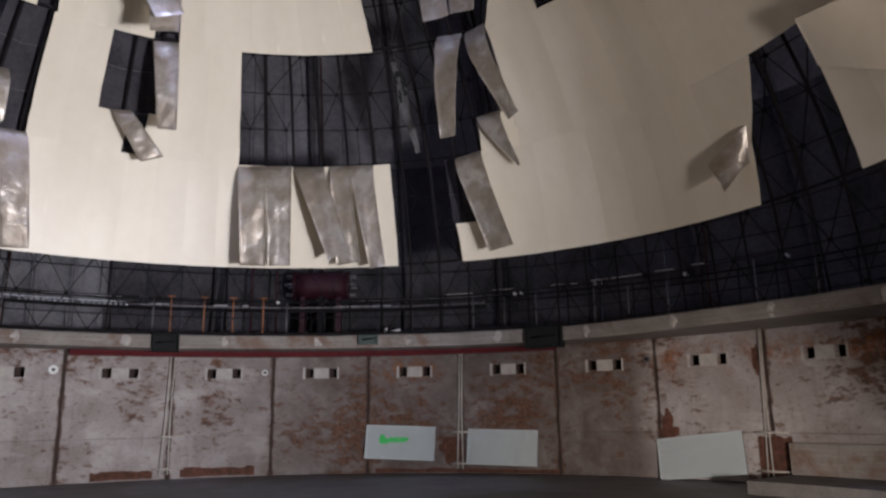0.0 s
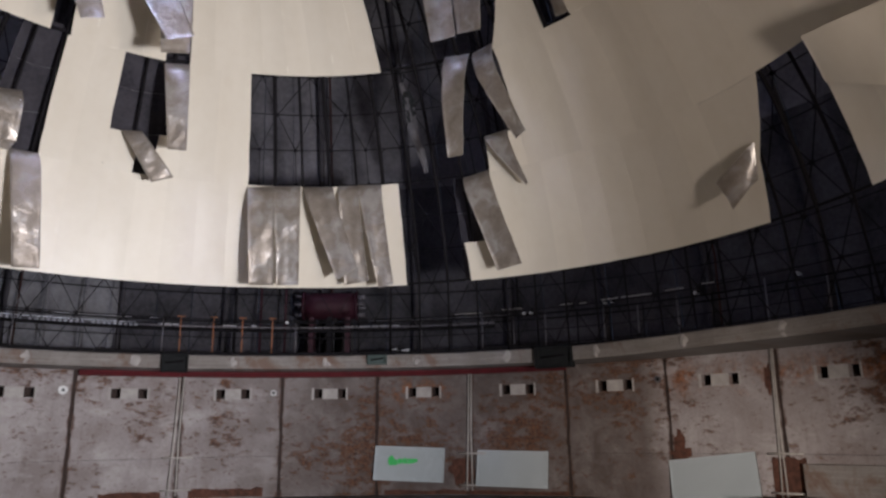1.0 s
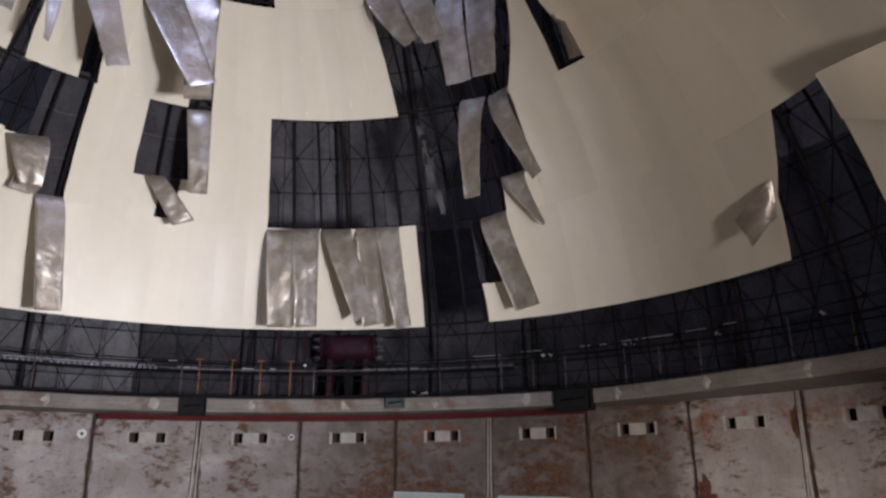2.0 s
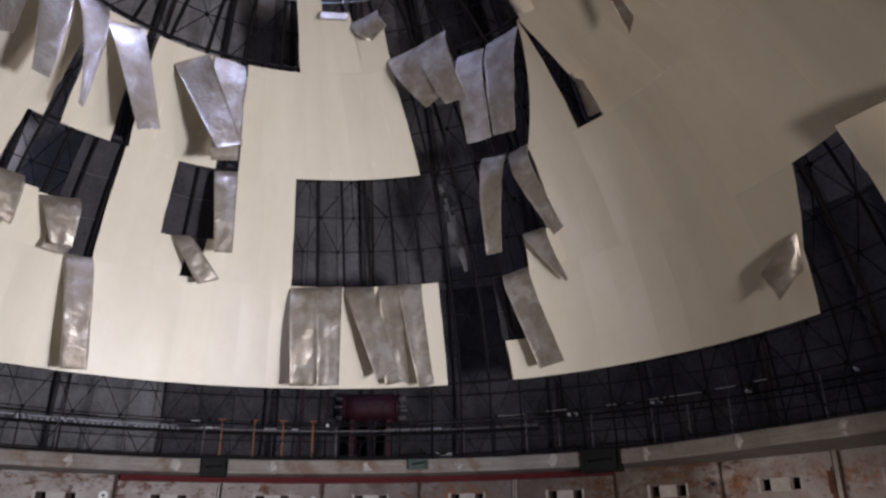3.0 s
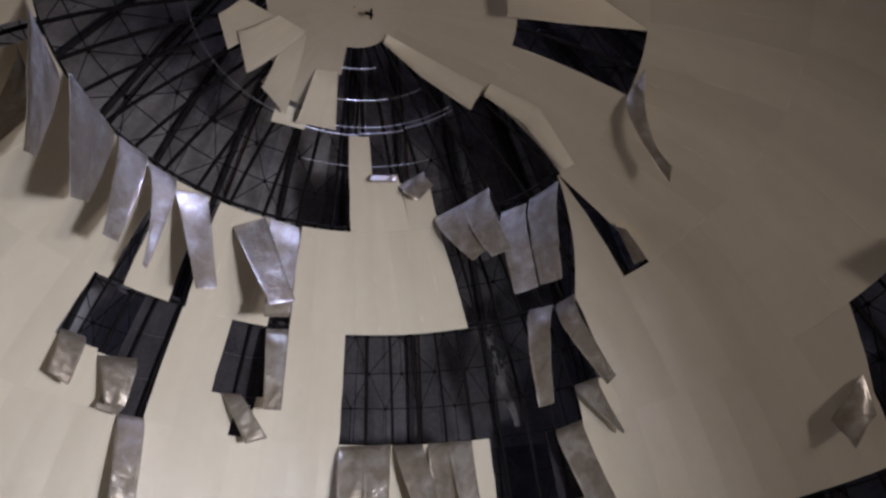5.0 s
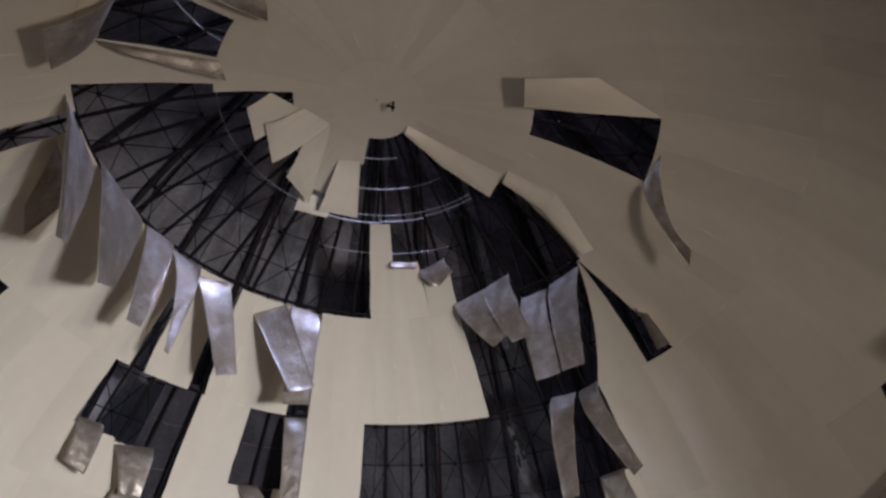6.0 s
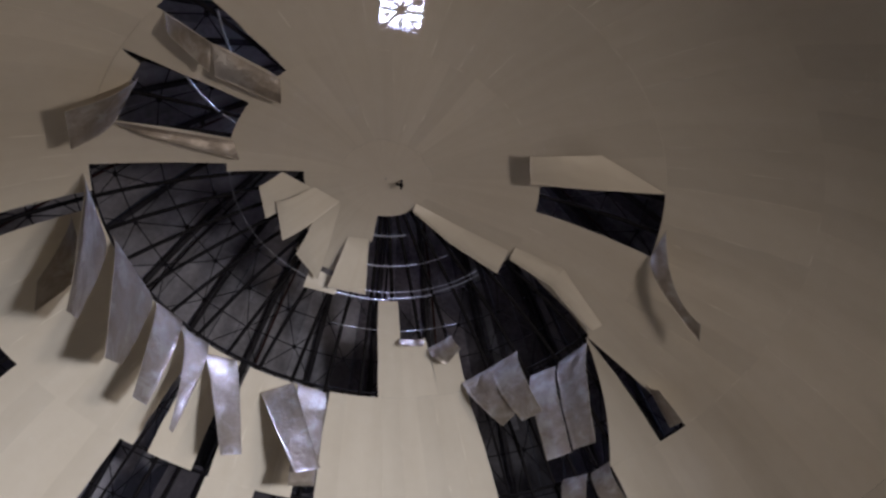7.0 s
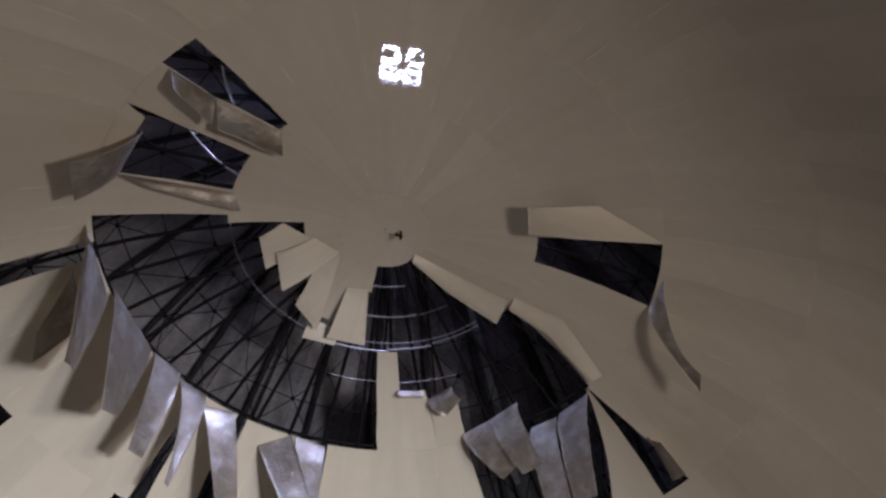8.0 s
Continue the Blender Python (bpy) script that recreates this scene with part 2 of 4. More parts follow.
CREAM, ALU, PLASTER = cream_paint(), raw_aluminium(True), wall_plaster()
SHEET = raw_aluminium(False)
CONCRETE = ledge_concrete()
RUST = simple("rusty_brown_plaster", (0.085, 0.035, 0.023), 0.95, 0, 0.75, 9, 0.6)
JOINT = simple("dark_joint_wood", (0.036, 0.022, 0.018), 0.9, 0, 0.5, 6, 0.4)
RED = simple("dull_red_paint", (0.075, 0.006, 0.009), 0.95, 0, 0.35, 4, 0.2)
REDPIPE = simple("rust_red_pipe_paint", (0.035, 0.012, 0.010), 0.8, 0.0, 0.4, 8, 0.2, 0.2)
MAROON = simple("maroon_machine_paint", (0.026, 0.006, 0.011), 0.6, 0.0, 0.4, 8, 0.2, 0.2)
COLPAINT = simple("dull_black_column_paint", (0.04, 0.037, 0.041), 0.85, 0.0, 0.4, 5, 0.2, 0.12)
DRAPE = simple("black_hung_cloth", (0.042, 0.039, 0.045), 0.95, 0.0, 0.5, 1.5, 0.3, 0.08)
STEEL = simple("black_steel", (0.010, 0.009, 0.0105), 0.85, 0.0, 0.4, 9, 0.2, 0.08)
TUBE = simple("grey_conduit_metal", (0.42, 0.42, 0.44), 0.4, 0.8, 0.2, 9, 0.1)
GUN = simple("dull_gunmetal", (0.14, 0.13, 0.14), 0.5, 0.6, 0.3, 9, 0.1)
GALV = simple("galvanised_duct", (0.45, 0.46, 0.5), 0.42, 0.85, 0.25, 7, 0.2)
ORANGE = simple("orange_post_paint", (0.26, 0.09, 0.026), 0.7, 0, 0.3, 8, 0.2)
# shell tones, lightened or darkened to imitate how light reaches each part
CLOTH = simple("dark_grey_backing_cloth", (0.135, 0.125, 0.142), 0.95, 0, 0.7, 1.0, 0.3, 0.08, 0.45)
ROOF = simple("light_tone_board", (0.27, 0.257, 0.275), 0.9, 0, 0.45, 0.9, 0.3, 0.15, 0.2)
# lit and shaded copies of one cove cloth
COVELIT = simple("lit_cove_cloth", (0.115, 0.112, 0.115), 0.92, 0, 0.5, 1.1, 0.3, 0.1, 0.12)
COVESHADE = simple("shaded_cove_cloth", (0.040, 0.038, 0.041), 0.95, 0, 0.6, 1.2, 0.3, 0.08, 0.2)
LINING = simple("mid_tone_lining", (0.098, 0.093, 0.099), 0.92, 0, 0.5, 1.1, 0.3, 0.1, 0.14)
BLACKBOX = simple("black_box_paint", (0.016, 0.017, 0.018), 0.95, 0, 0.3, 8, 0.1, 0.15)
TEAL = simple("teal_box_paint", (0.05, 0.075, 0.07), 0.6, 0, 0.3, 8, 0.1)
CHALK = simple("chalky_worn_paint", (0.79, 0.745, 0.66), 0.45, 0, 0.15, 6, 0.1)
PIPEW = simple("white_pipe_paint", (0.45, 0.42, 0.39), 0.55, 0, 0.25, 8, 0.2)
WHITE = simple("white_plastic", (0.5, 0.5, 0.5), 0.4, 0, 0.1, 8, 0.1)
PATCH = simple("pale_patch_plaster", (0.38, 0.355, 0.34), 0.9, 0, 0.25, 7, 0.4)
# darker than the ribs: shade in the gaps put into the colour
RIBGAP = simple("shaded_rib_gap", (0.17, 0.18, 0.185), 0.6, 0, 0.1, 3, 0.1)
DIFFUSER = simple("ribbed_diffuser_plastic", (0.47, 0.525, 0.55), 0.5, 0, 0.1, 3, 0.1)
GREEN = simple("green_spray_paint", (0.05, 0.5, 0.12), 0.7, 0, 0.2, 20, 0.1)
# deck lighter than the floor, to make up for weak light there
DECKTONE = simple("lightened_deck_grey", (0.13, 0.118, 0.112), 0.9, 0, 0.4, 2.5, 0.3)
FLOOR = simple("dusty_dark_floor", (0.115, 0.110, 0.115), 0.6, 0, 0.4, 1.4, 0.3)


# ---- mesh helpers ----
def part(name, bm, material, parent, label=""):
    me = bpy.data.meshes.new(name)
    bm.normal_update()
    bm.to_mesh(me)
    bm.free()
    for m in (material if isinstance(material, (list, tuple)) else (material,)):
        me.materials.append(m)
    ob = new(name, me)
    ob.parent = parent
    return tagged(ob, label)


def thing(name, label, category, group="", kind="", at=(0, 0, 0)):
    ob = new(name)
    ob.location = at
    return tagged(ob, label, category, group, kind)


def box(bm, lo, hi, m=None):
    v = [bm.verts.new((x, y, z)) for x in (lo[0], hi[0]) for y in (lo[1], hi[1]) for z in (lo[2], hi[2])]
    if m is not None:
        for q in v:
            q.co = m @ q.co
    for f in ((0, 1, 3, 2), (4, 6, 7, 5), (0, 4, 5, 1), (2, 3, 7, 6), (0, 2, 6, 4), (1, 5, 7, 3)):
        bm.faces.new([v[i] for i in f])
    return v


def rod(bm, a, b, r, n=6):
    a, b = Vector(a), Vector(b)
    d = (b - a).normalized()
    u = d.orthogonal().normalized()
    w = d.cross(u)
    ring = [[bm.verts.new(p + (u * math.cos(t) + w * math.sin(t)) * r) for t in (2 * math.pi * i / n for i in range(n))] for p in (a, b)]
    for i in range(n):
        bm.faces.new((ring[0][i], ring[0][(i + 1) % n], ring[1][(i + 1) % n], ring[1][i])).smooth = True
    bm.faces.new(ring[0][::-1])
    bm.faces.new(ring[1])


def tube(bm, pts, r, n=8):
    """A round tube along a line of points, with closed ends."""
    rings = []
    for i, p in enumerate(pts):
        d = (pts[min(i + 1, len(pts) - 1)] - pts[max(i - 1, 0)]).normalized()
        u = d.cross(Vector((0, 0, 1)))
        u = u.normalized() if u.length > 0.05 else d.orthogonal().normalized()
        w = d.cross(u)
        rings.append([bm.verts.new(p + (u * math.cos(t) + w * math.sin(t)) * r) for t in (2 * math.pi * k / n for k in range(n))])
    for p, q in zip(rings, rings[1:]):
        for k in range(n):
            bm.faces.new((p[k], p[(k + 1) % n], q[(k + 1) % n], q[k])).smooth = True
    bm.faces.new(rings[0][::-1])
    bm.faces.new(rings[-1])


def double_sheet(bm, grid, normal_of, thick, near=0, far=1, rim=None):
    """A thin sheet with two sides: grid rows of points; near side keeps material `near`, far side `far`."""
    rows, cols = len(grid), len(grid[0])
    a = [[bm.verts.new(p) for p in row] for row in grid]
    b = [[bm.verts.new(grid[i][j] + normal_of(i, j) * thick) for j in range(cols)] for i in range(rows)]
    for i in range(rows - 1):
        for j in range(cols - 1):
            f = bm.faces.new((a[i][j], a[i][j + 1], a[i + 1][j + 1], a[i + 1][j]))
            f.smooth, f.material_index = True, near
            f = bm.faces.new((b[i][j], b[i + 1][j], b[i + 1][j + 1], b[i][j + 1]))
            f.smooth, f.material_index = True, far
    edge = [(i, 0) for i in range(rows)] + [(rows - 1, j) for j in range(1, cols)] + [(i, cols - 1) for i in range(rows - 2, -1, -1)] + [(0, j) for j in range(cols - 2, 0, -1)]
    for (i, j), (k, l) in zip(edge, edge[1:] + edge[:1]):
        f = bm.faces.new([bm.verts.new(v.co) for v in (a[i][j], a[k][l], b[k][l], b[i][j])])
        f.material_index = far if rim is None else rim


# ---- floor, wall, ledge, outer shell ----
bm = bmesh.new()
ring = [bm.verts.new(cyl(i * 3, 0, WALL_R + 0.6)) for i in range(120)]
bm.faces.new(ring[::-1])
ring2 = [bm.verts.new(cyl(i * 3, -0.2, WALL_R + 0.6)) for i in range(120)]
bm.faces.new(ring2)
for i in range(120):
    bm.faces.new((ring[i], ring[(i + 1) % 120], ring2[(i + 1) % 120], ring2[i]))
tagged(part("floor", bm, FLOOR, None), "dusty dark grey floor of the round hall", "floor", kind="structure")


def lathe(bm, profile, az0, az1, step):
    n = max(1, round((az1 - az0) / step))
    full = abs(az1 - az0 - 360) < 0.01
    cols = [[bm.verts.new(cyl(az0 + (az1 - az0) * i / n, z, r)) for r, z in profile] for i in range(n if full else n + 1)]
    k = len(profile)
    for i in range(n):
        p, q = cols[i], cols[(i + 1) % len(cols)]
        for j in range(k):
            bm.faces.new((p[j], p[(j + 1) % k], q[(j + 1) % k], q[j]))
    if not full:
        bm.faces.new(cols[0][::-1])
        bm.faces.new(cols[-1])


wall = thing("wall_round", "round wall of stained rust-blotched plaster panels", "wall", kind="structure")
bm = bmesh.new()
lathe(bm, [(WALL_R + 0.34, 0), (WALL_R + 0.5, 0), (WALL_R + 0.5, 2.943), (WALL_R + 0.34, 2.943)], 0, 360, 3)
part("wall_core", bm, JOINT, wall)
PANELS = 31
WALL_H = 2.94


def curved_block(bm, az0, az1, z0, z1, r0, r1, n=2):
    lathe(bm, [(r0, z0), (r1, z0), (r1, z1), (r0, z1)], az0, az1, (az1 - az0) / n)


def wall_panel(i):
    a0 = P_START + i * P_STEP
    jog = rng.uniform(-0.02, 0.02)
    r0, r1 = WALL_R + jog, WALL_R + 0.139
    c = a0 + P_STEP * 0.5
    lo, hi = a0 + 0.18, a0 + P_STEP - 0.18
    hz0, hz1, g0, g1 = 2.31, 2.53, 0.95, 1.95
    for name, z0, z1, rows in (("lower_panel", 0.012, 0.945, 8), ("upper_panel", hz1, WALL_H, 4), ("wall_panel", 0.953, hz0, 11)):
        bm = bmesh.new()
        g = []
        for k in range(rows):
            z = z0 + (z1 - z0) * k / (rows - 1)
            jl, jr = (0.16 * noise.noise(Vector((i * 7.1 + q * 3, z * 2.6, 0))) + 0.07 * noise.noise(Vector((i * 3.3 + q, z * 9, 5))) for q in (0, 1))
            l2, h2 = lo + jl, hi + jr
            g.append([cyl(l2 + (h2 - l2) * w / 5, z, r0) for w in range(6)])
        double_sheet(bm, g, lambda p, q: Vector((g[p][q].x, g[p][q].y, 0)).normalized(), r1 - r0, 0, 0)
        ob = part(name, bm, PLASTER, wall)
    for u, v in ((lo, c - g1), (c - g0, c + g0), (c + g1, hi)):
        bm = bmesh.new()
        curved_block(bm, u, v, hz0, hz1, r0, r1, 2)
        part("pier", bm, PLASTER, ob)
    bm = bmesh.new()
    curved_block(bm, c - g0 + 0.02, c + g0 - 0.02, hz0 - 0.02, hz1 + 0.01, r0 - 0.012, r0 - 0.002)
    for u, v in ((c - g1 - 0.3, c - g1), (c + g1, c + g1 + 0.2)):
        curved_block(bm, u, v, hz0 - 0.04, hz1 + 0.03, r0 - 0.008, r0 - 0.002, 1)
    part("port_patch", bm, PATCH, ob, "pale plaster patch between two square ports")


for i in range(PANELS):
    wall_panel(i)
    bm = bmesh.new()
    a0 = P_START + i * P_STEP
    curved_block(bm, a0 - 0.4, a0 + 0.4, 0.01, WALL_H, WALL_R + 0.03, WALL_R + 0.3, 1)
    part("joint_strip", bm, JOINT, wall, "rusty brown joint between wall panels")

ledge = thing("ledge_ring", "weathered concrete ledge running round the hall above the wall", "ledge", kind="structure")


def ledge_r(az):
    """The ledge steps further into the hall past the second black box."""
    az = (az + 100) % 360 - 100
    return LEDGE_R - 0.70 * min(1, max(0, (az - 46) / 20)) * min(1, max(0, (250 - az) / 20))


for i in range(31):
    a0 = -19.6 + i * P_STEP
    bm = bmesh.new()
    d = rng.uniform(-0.015, 0.015)
    cols, n = [], 6
    for k in range(n + 1):
        az = a0 + 0.03 + (P_STEP - 0.06) * k / n
        r = ledge_r(az) + d + 0.006 * noise.noise(Vector((az * 0.7, 3, 1)))
        chip = 0.012 * noise.noise(Vector((az * 1.3, 0, 8)))
        cols.append([bm.verts.new(cyl(az, z, q)) for q, z in ((r + 0.015, 2.945), (SHELL_R, 2.945), (SHELL_R, 3.255), (r + 0.03, 3.255 + chip), (r, 3.23 + chip), (r, 2.958))])
    for p, q in zip(cols, cols[1:]):
        for j in range(6):
            bm.faces.new((p[j], p[(j + 1) % 6], q[(j + 1) % 6], q[j]))
    bm.faces.new(cols[0][::-1])
    bm.faces.new(cols[-1])
    part("ledge_block", bm, CONCRETE, ledge)
    bm = bmesh.new()
    bmesh.ops.create_icosphere(bm, subdivisions=2, radius=0.11, matrix=Matrix.Translation(cyl(a0, 3.10, ledge_r(a0))) @ Matrix.Rotation(-radians(a0), 4, "Z") @ Matrix.Diagonal((0.9, 0.22, 1.2, 1)))
    for v in bm.verts:
        v.co += noise.noise_vector(v.co * 9) * 0.05
    part("plaster_dab", bm, PATCH, ledge, "pale plaster dab over a ledge joint")
bm = bmesh.new()
lathe(bm, [(WALL_R - 0.14, 2.81), (WALL_R - 0.03, 2.81), (WALL_R - 0.03, 2.942), (WALL_R - 0.14, 2.942)], -13.5, 44.5, 2.0)
tagged(part("trim_red_band", bm, RED, None), "dull red painted band under the ledge", "trim", kind="structure")

shell = thing("outer_shell", "dark grey cloth-lined outer dome behind the screen", "outer dome", kind="structure")
COLUMN, BAY = 13.7, 360 / 31        # outer columns: one bearing and their spacing, degrees


def shell_board(name, a0, a1, els, material, rr):
    bm = bmesh.new()
    g = [[sph(a0 + 0.04 + (a1 - a0 - 0.08) * k / 2, e, rr) for k in range(3)] for e in els]
    double_sheet(bm, g, lambda p, q: g[p][q].normalized(), 0.03, 0, 0)
    part(name, bm, material, shell)


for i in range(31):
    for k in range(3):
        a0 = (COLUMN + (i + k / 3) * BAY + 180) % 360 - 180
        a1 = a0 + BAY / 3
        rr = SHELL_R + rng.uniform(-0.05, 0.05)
        # tone by bearing and height: the lamp's uneven light is put into the colour
        shell_board("cloth_panel", a0, a1, (2.5, 8, 16, 24), COVELIT if -60 < a0 < -12 else COVESHADE, rr)
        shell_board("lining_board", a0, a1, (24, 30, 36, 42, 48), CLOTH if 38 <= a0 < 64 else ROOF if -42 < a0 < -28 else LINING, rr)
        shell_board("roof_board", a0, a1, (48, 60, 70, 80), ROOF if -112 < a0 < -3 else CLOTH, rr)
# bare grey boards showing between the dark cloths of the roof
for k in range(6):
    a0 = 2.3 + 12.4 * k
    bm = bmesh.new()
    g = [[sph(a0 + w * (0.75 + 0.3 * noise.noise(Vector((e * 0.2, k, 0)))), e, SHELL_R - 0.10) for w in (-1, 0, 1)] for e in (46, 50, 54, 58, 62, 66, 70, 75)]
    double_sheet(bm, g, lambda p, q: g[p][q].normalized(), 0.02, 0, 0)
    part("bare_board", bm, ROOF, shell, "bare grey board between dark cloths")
bm = bmesh.new()
# crown of the outer shell with a square skylight
SKY = (-0.55, 0.32, -1.42, -0.56)
zt = ZC + SHELL_R * math.sin(radians(80))
for lo, hi in (((-2.3, -2.3), (SKY[0], 2.3)), ((SKY[1], -2.3), (2.3, 2.3)), ((SKY[0], -2.3), (SKY[1], SKY[2])), ((SKY[0], SKY[3]), (SKY[1], 2.3))):
    box(bm, (lo[0], lo[1], zt), (hi[0], hi[1], zt + 0.12))
part("crown_plate", bm, CLOTH, shell)

m, nt, b, out = mat("overcast_daylight")
em = node(nt, "ShaderNodeEmission", Color=(0.56, 0.63, 1.0, 1), Strength=640.0)
nt.links.new(em.outputs["Emission"], out.inputs["Surface"])
bm = bmesh.new()
box(bm, (SKY[0] - 0.05, SKY[2] - 0.05, zt + 0.30), (SKY[1] + 0.05, SKY[3] + 0.05, zt + 0.32))
skylight = thing("skylight", "small square skylight in the crown of the outer dome", "skylight", kind="structure")
part("sky_pane", bm, m, skylight, "daylight beyond the skylight")
bm = bmesh.new()
cx, cy = (SKY[0] + SKY[1]) / 2, (SKY[2] + SKY[3]) / 2
for k in range(4):
    a = radians(90 * k)
    mm = Matrix.Translation((cx, cy, 0)) @ Matrix.Rotation(a, 4, "Z")
    box(bm, (-0.5, 0.435, zt + 0.12), (0.5, 0.47, zt + 0.34), mm)
part("skylight_curb", bm, CLOTH, skylight)
hub = thing("roof_hub", "black steel hub with spokes below the skylight", "roof hub")
hc = Vector((-0.10, -1.17, zt - 0.35))
bm = bmesh.new()
rod(bm, hc - Vector((0, 0, 0.05)), hc + Vector((0, 0, 0.05)), 0.045, 10)
part("hub_boss", bm, STEEL, hub)
for k, (a, l) in enumerate(((8, 0.75), (52, 0.5), (88, 0.6), (128, 0.55), (172, 0.8), (215, 0.55), (266, 0.7), (278, 0.7), (320, 0.6))):
    bm = bmesh.new()
    d = Vector((math.cos(radians(a)), math.sin(radians(a)), 0.25))
    rod(bm, hc, hc + d * l, 0.030, 6)
    part("spoke", bm, STEEL, hub)
for a, l, s in ((150, 0.34, 0.08), (212, 0.33, 0.13), (40, 0.36, 0.08), (335, 0.32, 0.12)):
    bm = bmesh.new()
    p = hc + Vector((math.cos(radians(a)), math.sin(radians(a)), 0.25)) * l
    bmesh.ops.create_icosphere(bm, subdivisions=1, radius=s, matrix=Matrix.Translation(p) @ Matrix.Diagonal((1, 0.6, 0.3, 1)))
    for v in bm.verts:
        v.co += Vector((rng.uniform(-1, 1), rng.uniform(-1, 1), 0)) * s * 0.3
    part("gusset", bm, STEEL, hub)

# ---- steel frame behind the screen ----
frame_ob = thing("dome_frame", "black steel lattice frame carrying the dome screen", "steel frame", kind="structure")
R_IN, R_OUT = R + 0.16, R + 0.75
RIB0, RIB_STEP = 9.15, 360 / 83
for k in range(-40, 43):
    az = RIB0 + RIB_STEP * k
    bm = bmesh.new()
    top = 84.5 if k % 2 == 0 and abs(az) < 140 else 58.3
    tube(bm, [sph(az, e, R_IN) for e in np.linspace(12.9, top, 14)], 0.036 if k % 2 == 0 else 0.027, 6)
    rib = part("rib", bm, STEEL, frame_ob)
    if not -130 < az < 24:
        bm = bmesh.new()
        # foot bearing scaled so the strut looks upright from the camera
        rod(bm, sph(az, 13.0, R_IN), cyl(0.88 * az, 3.25, 10.75), 0.02, 6)
        part("raking_foot", bm, STEEL, rib)
for e, r, rad in ((13.0, R_IN, 0.022), (43.2, R_IN, 0.03), (58.4, R_IN, 0.028)):
    bm = bmesh.new()
    tube(bm, [sph(a, e, r) for a in range(-180, 181, 4)], rad, 6)
    part("ring_tube", bm, STEEL, frame_ob)
# triangulated lattice behind the ribs: rows of nodes, each node tied to the two nearest in the row above
ROWS = [(3.6, 64, 14.79), (8.1, 64, 17.6), (12.8, 64, 14.79), (17.5, 64, 17.6), (22.2, 64, 14.79), (27.0, 64, 17.6), (31.75, 64, 14.79 + 2.81), (36.55, 64, 14.79),
        (41.6, 45, 30.7), (47.6, 45, 32.4 + 2), (52.2, 45, 30.7), (56.7, 27, -37.7), (61.1, 27, -31.6), (65.5, 27, -24.5), (70.0, 27, -31.6)]
bm = bmesh.new()
for (e, n, a0), upper in zip(ROWS, ROWS[1:] + [None]):
    st = 360 / n
    for k in range(n):
        a = a0 + st * k
        p = sph(a, e, R_OUT)
        d = (p - Vector((0, 0, ZC))).normalized()
        rod(bm, p - d * 0.03, p + d * 0.03, 0.038, 8)
        rod(bm, p, sph(a + st, e, R_OUT), 0.011, 4)
        if upper:
            e2, n2, b0 = upper
            s2 = 360 / n2
            j = math.floor((a - b0) / s2)
            for q in (j, j + 1):
                if abs(b0 + q * s2 - a) < s2 * 0.9:
                    rod(bm, p, sph(b0 + q * s2, e2, R_OUT), 0.010, 4)
tagged(part("lattice", bm, STEEL, frame_ob), kind="stuff")
for k in range(0, 83, 4):
    az = RIB0 + RIB_STEP * k
    bm = bmesh.new()
    for e in (22.2, 31.75, 41.6, 52.2):
        rod(bm, sph(az, e, R_IN), sph(az, e, R_OUT), 0.012, 5)
    part("spacer", bm, STEEL, frame_ob)
for e, a0, a1, rad in ((72.4, -95, -17, 0.007), (71.95, -15, 7, 0.017), (72.2, 7.5, 26, 0.017), (72.5, 27, 49, 0.012), (73.1, -15, 49, 0.009), (81.2, -5, 22, 0.016), (76.85, -5, 23.5, 0.017), (76.8, 25, 42, 0.008),
                       (67.6, -12.5, 4, 0.007), (67.5, 11, 31.5, 0.010)):
    bm = bmesh.new()
    tube(bm, [sph(a, e, R + 0.10) for a in np.linspace(a0, a1, 24)], rad, 6)
    part("hoop", bm, GALV, frame_ob, "shiny galvanised hoop")
for p, q in (((-139.9, 62.9), (-132.9, 67.3)), ((-121.8, 64.8), (-112.7, 70.2)), ((-112.2, 70.6), (-110.0, 72.4))):
    bm = bmesh.new()
    tube(bm, [sph(p[0] + (q[0] - p[0]) * k / 5, p[1] + (q[1] - p[1]) * k / 5, R + 0.1) for k in range(6)], 0.016, 6)
    part("hoop", bm, GALV, frame_ob, "shiny galvanised hoop")
def drape(a0, a1, e0, e1, seed):
    """Black cloth hung close behind the screen, in loose folds."""
    bm = bmesh.new()
    centre = Vector((0, 0, ZC))
    g = []
    for i in range(9):
        e = e0 + (e1 - e0) * i / 8
        g.append([sph(a0 + (a1 - a0) * k / 10, e, R + 0.30 + 0.05 * noise.noise(Vector((k * 0.9 + e * 0.03, e * 0.04, seed)))) for k in range(11)])
    double_sheet(bm, g, lambda i, j: (g[i][j] - centre).normalized(), 0.004, 0, 0)
    ob = part("hung_cloth", bm, DRAPE, frame_ob, "black cloth hung close behind the screen")
    for e in (e0 + (e1 - e0) * 0.33, e0 + (e1 - e0) * 0.67):
        bm = bmesh.new()
        tube(bm, [sph(a0 + (a1 - a0) * k / 6, e + 0.15 * math.sin(k * 1.3 + seed), R + 0.235) for k in range(7)], 0.004, 4)
        part("seam", bm, GUN, ob, "faint pale seam")


drape(-31.5, -24.6, 26.8, 43.6, 1)
drape(-17.5, -5.2, 27.2, 43.6, 2)
drape(37.5, 52.0, 12.6, 27.0, 3)

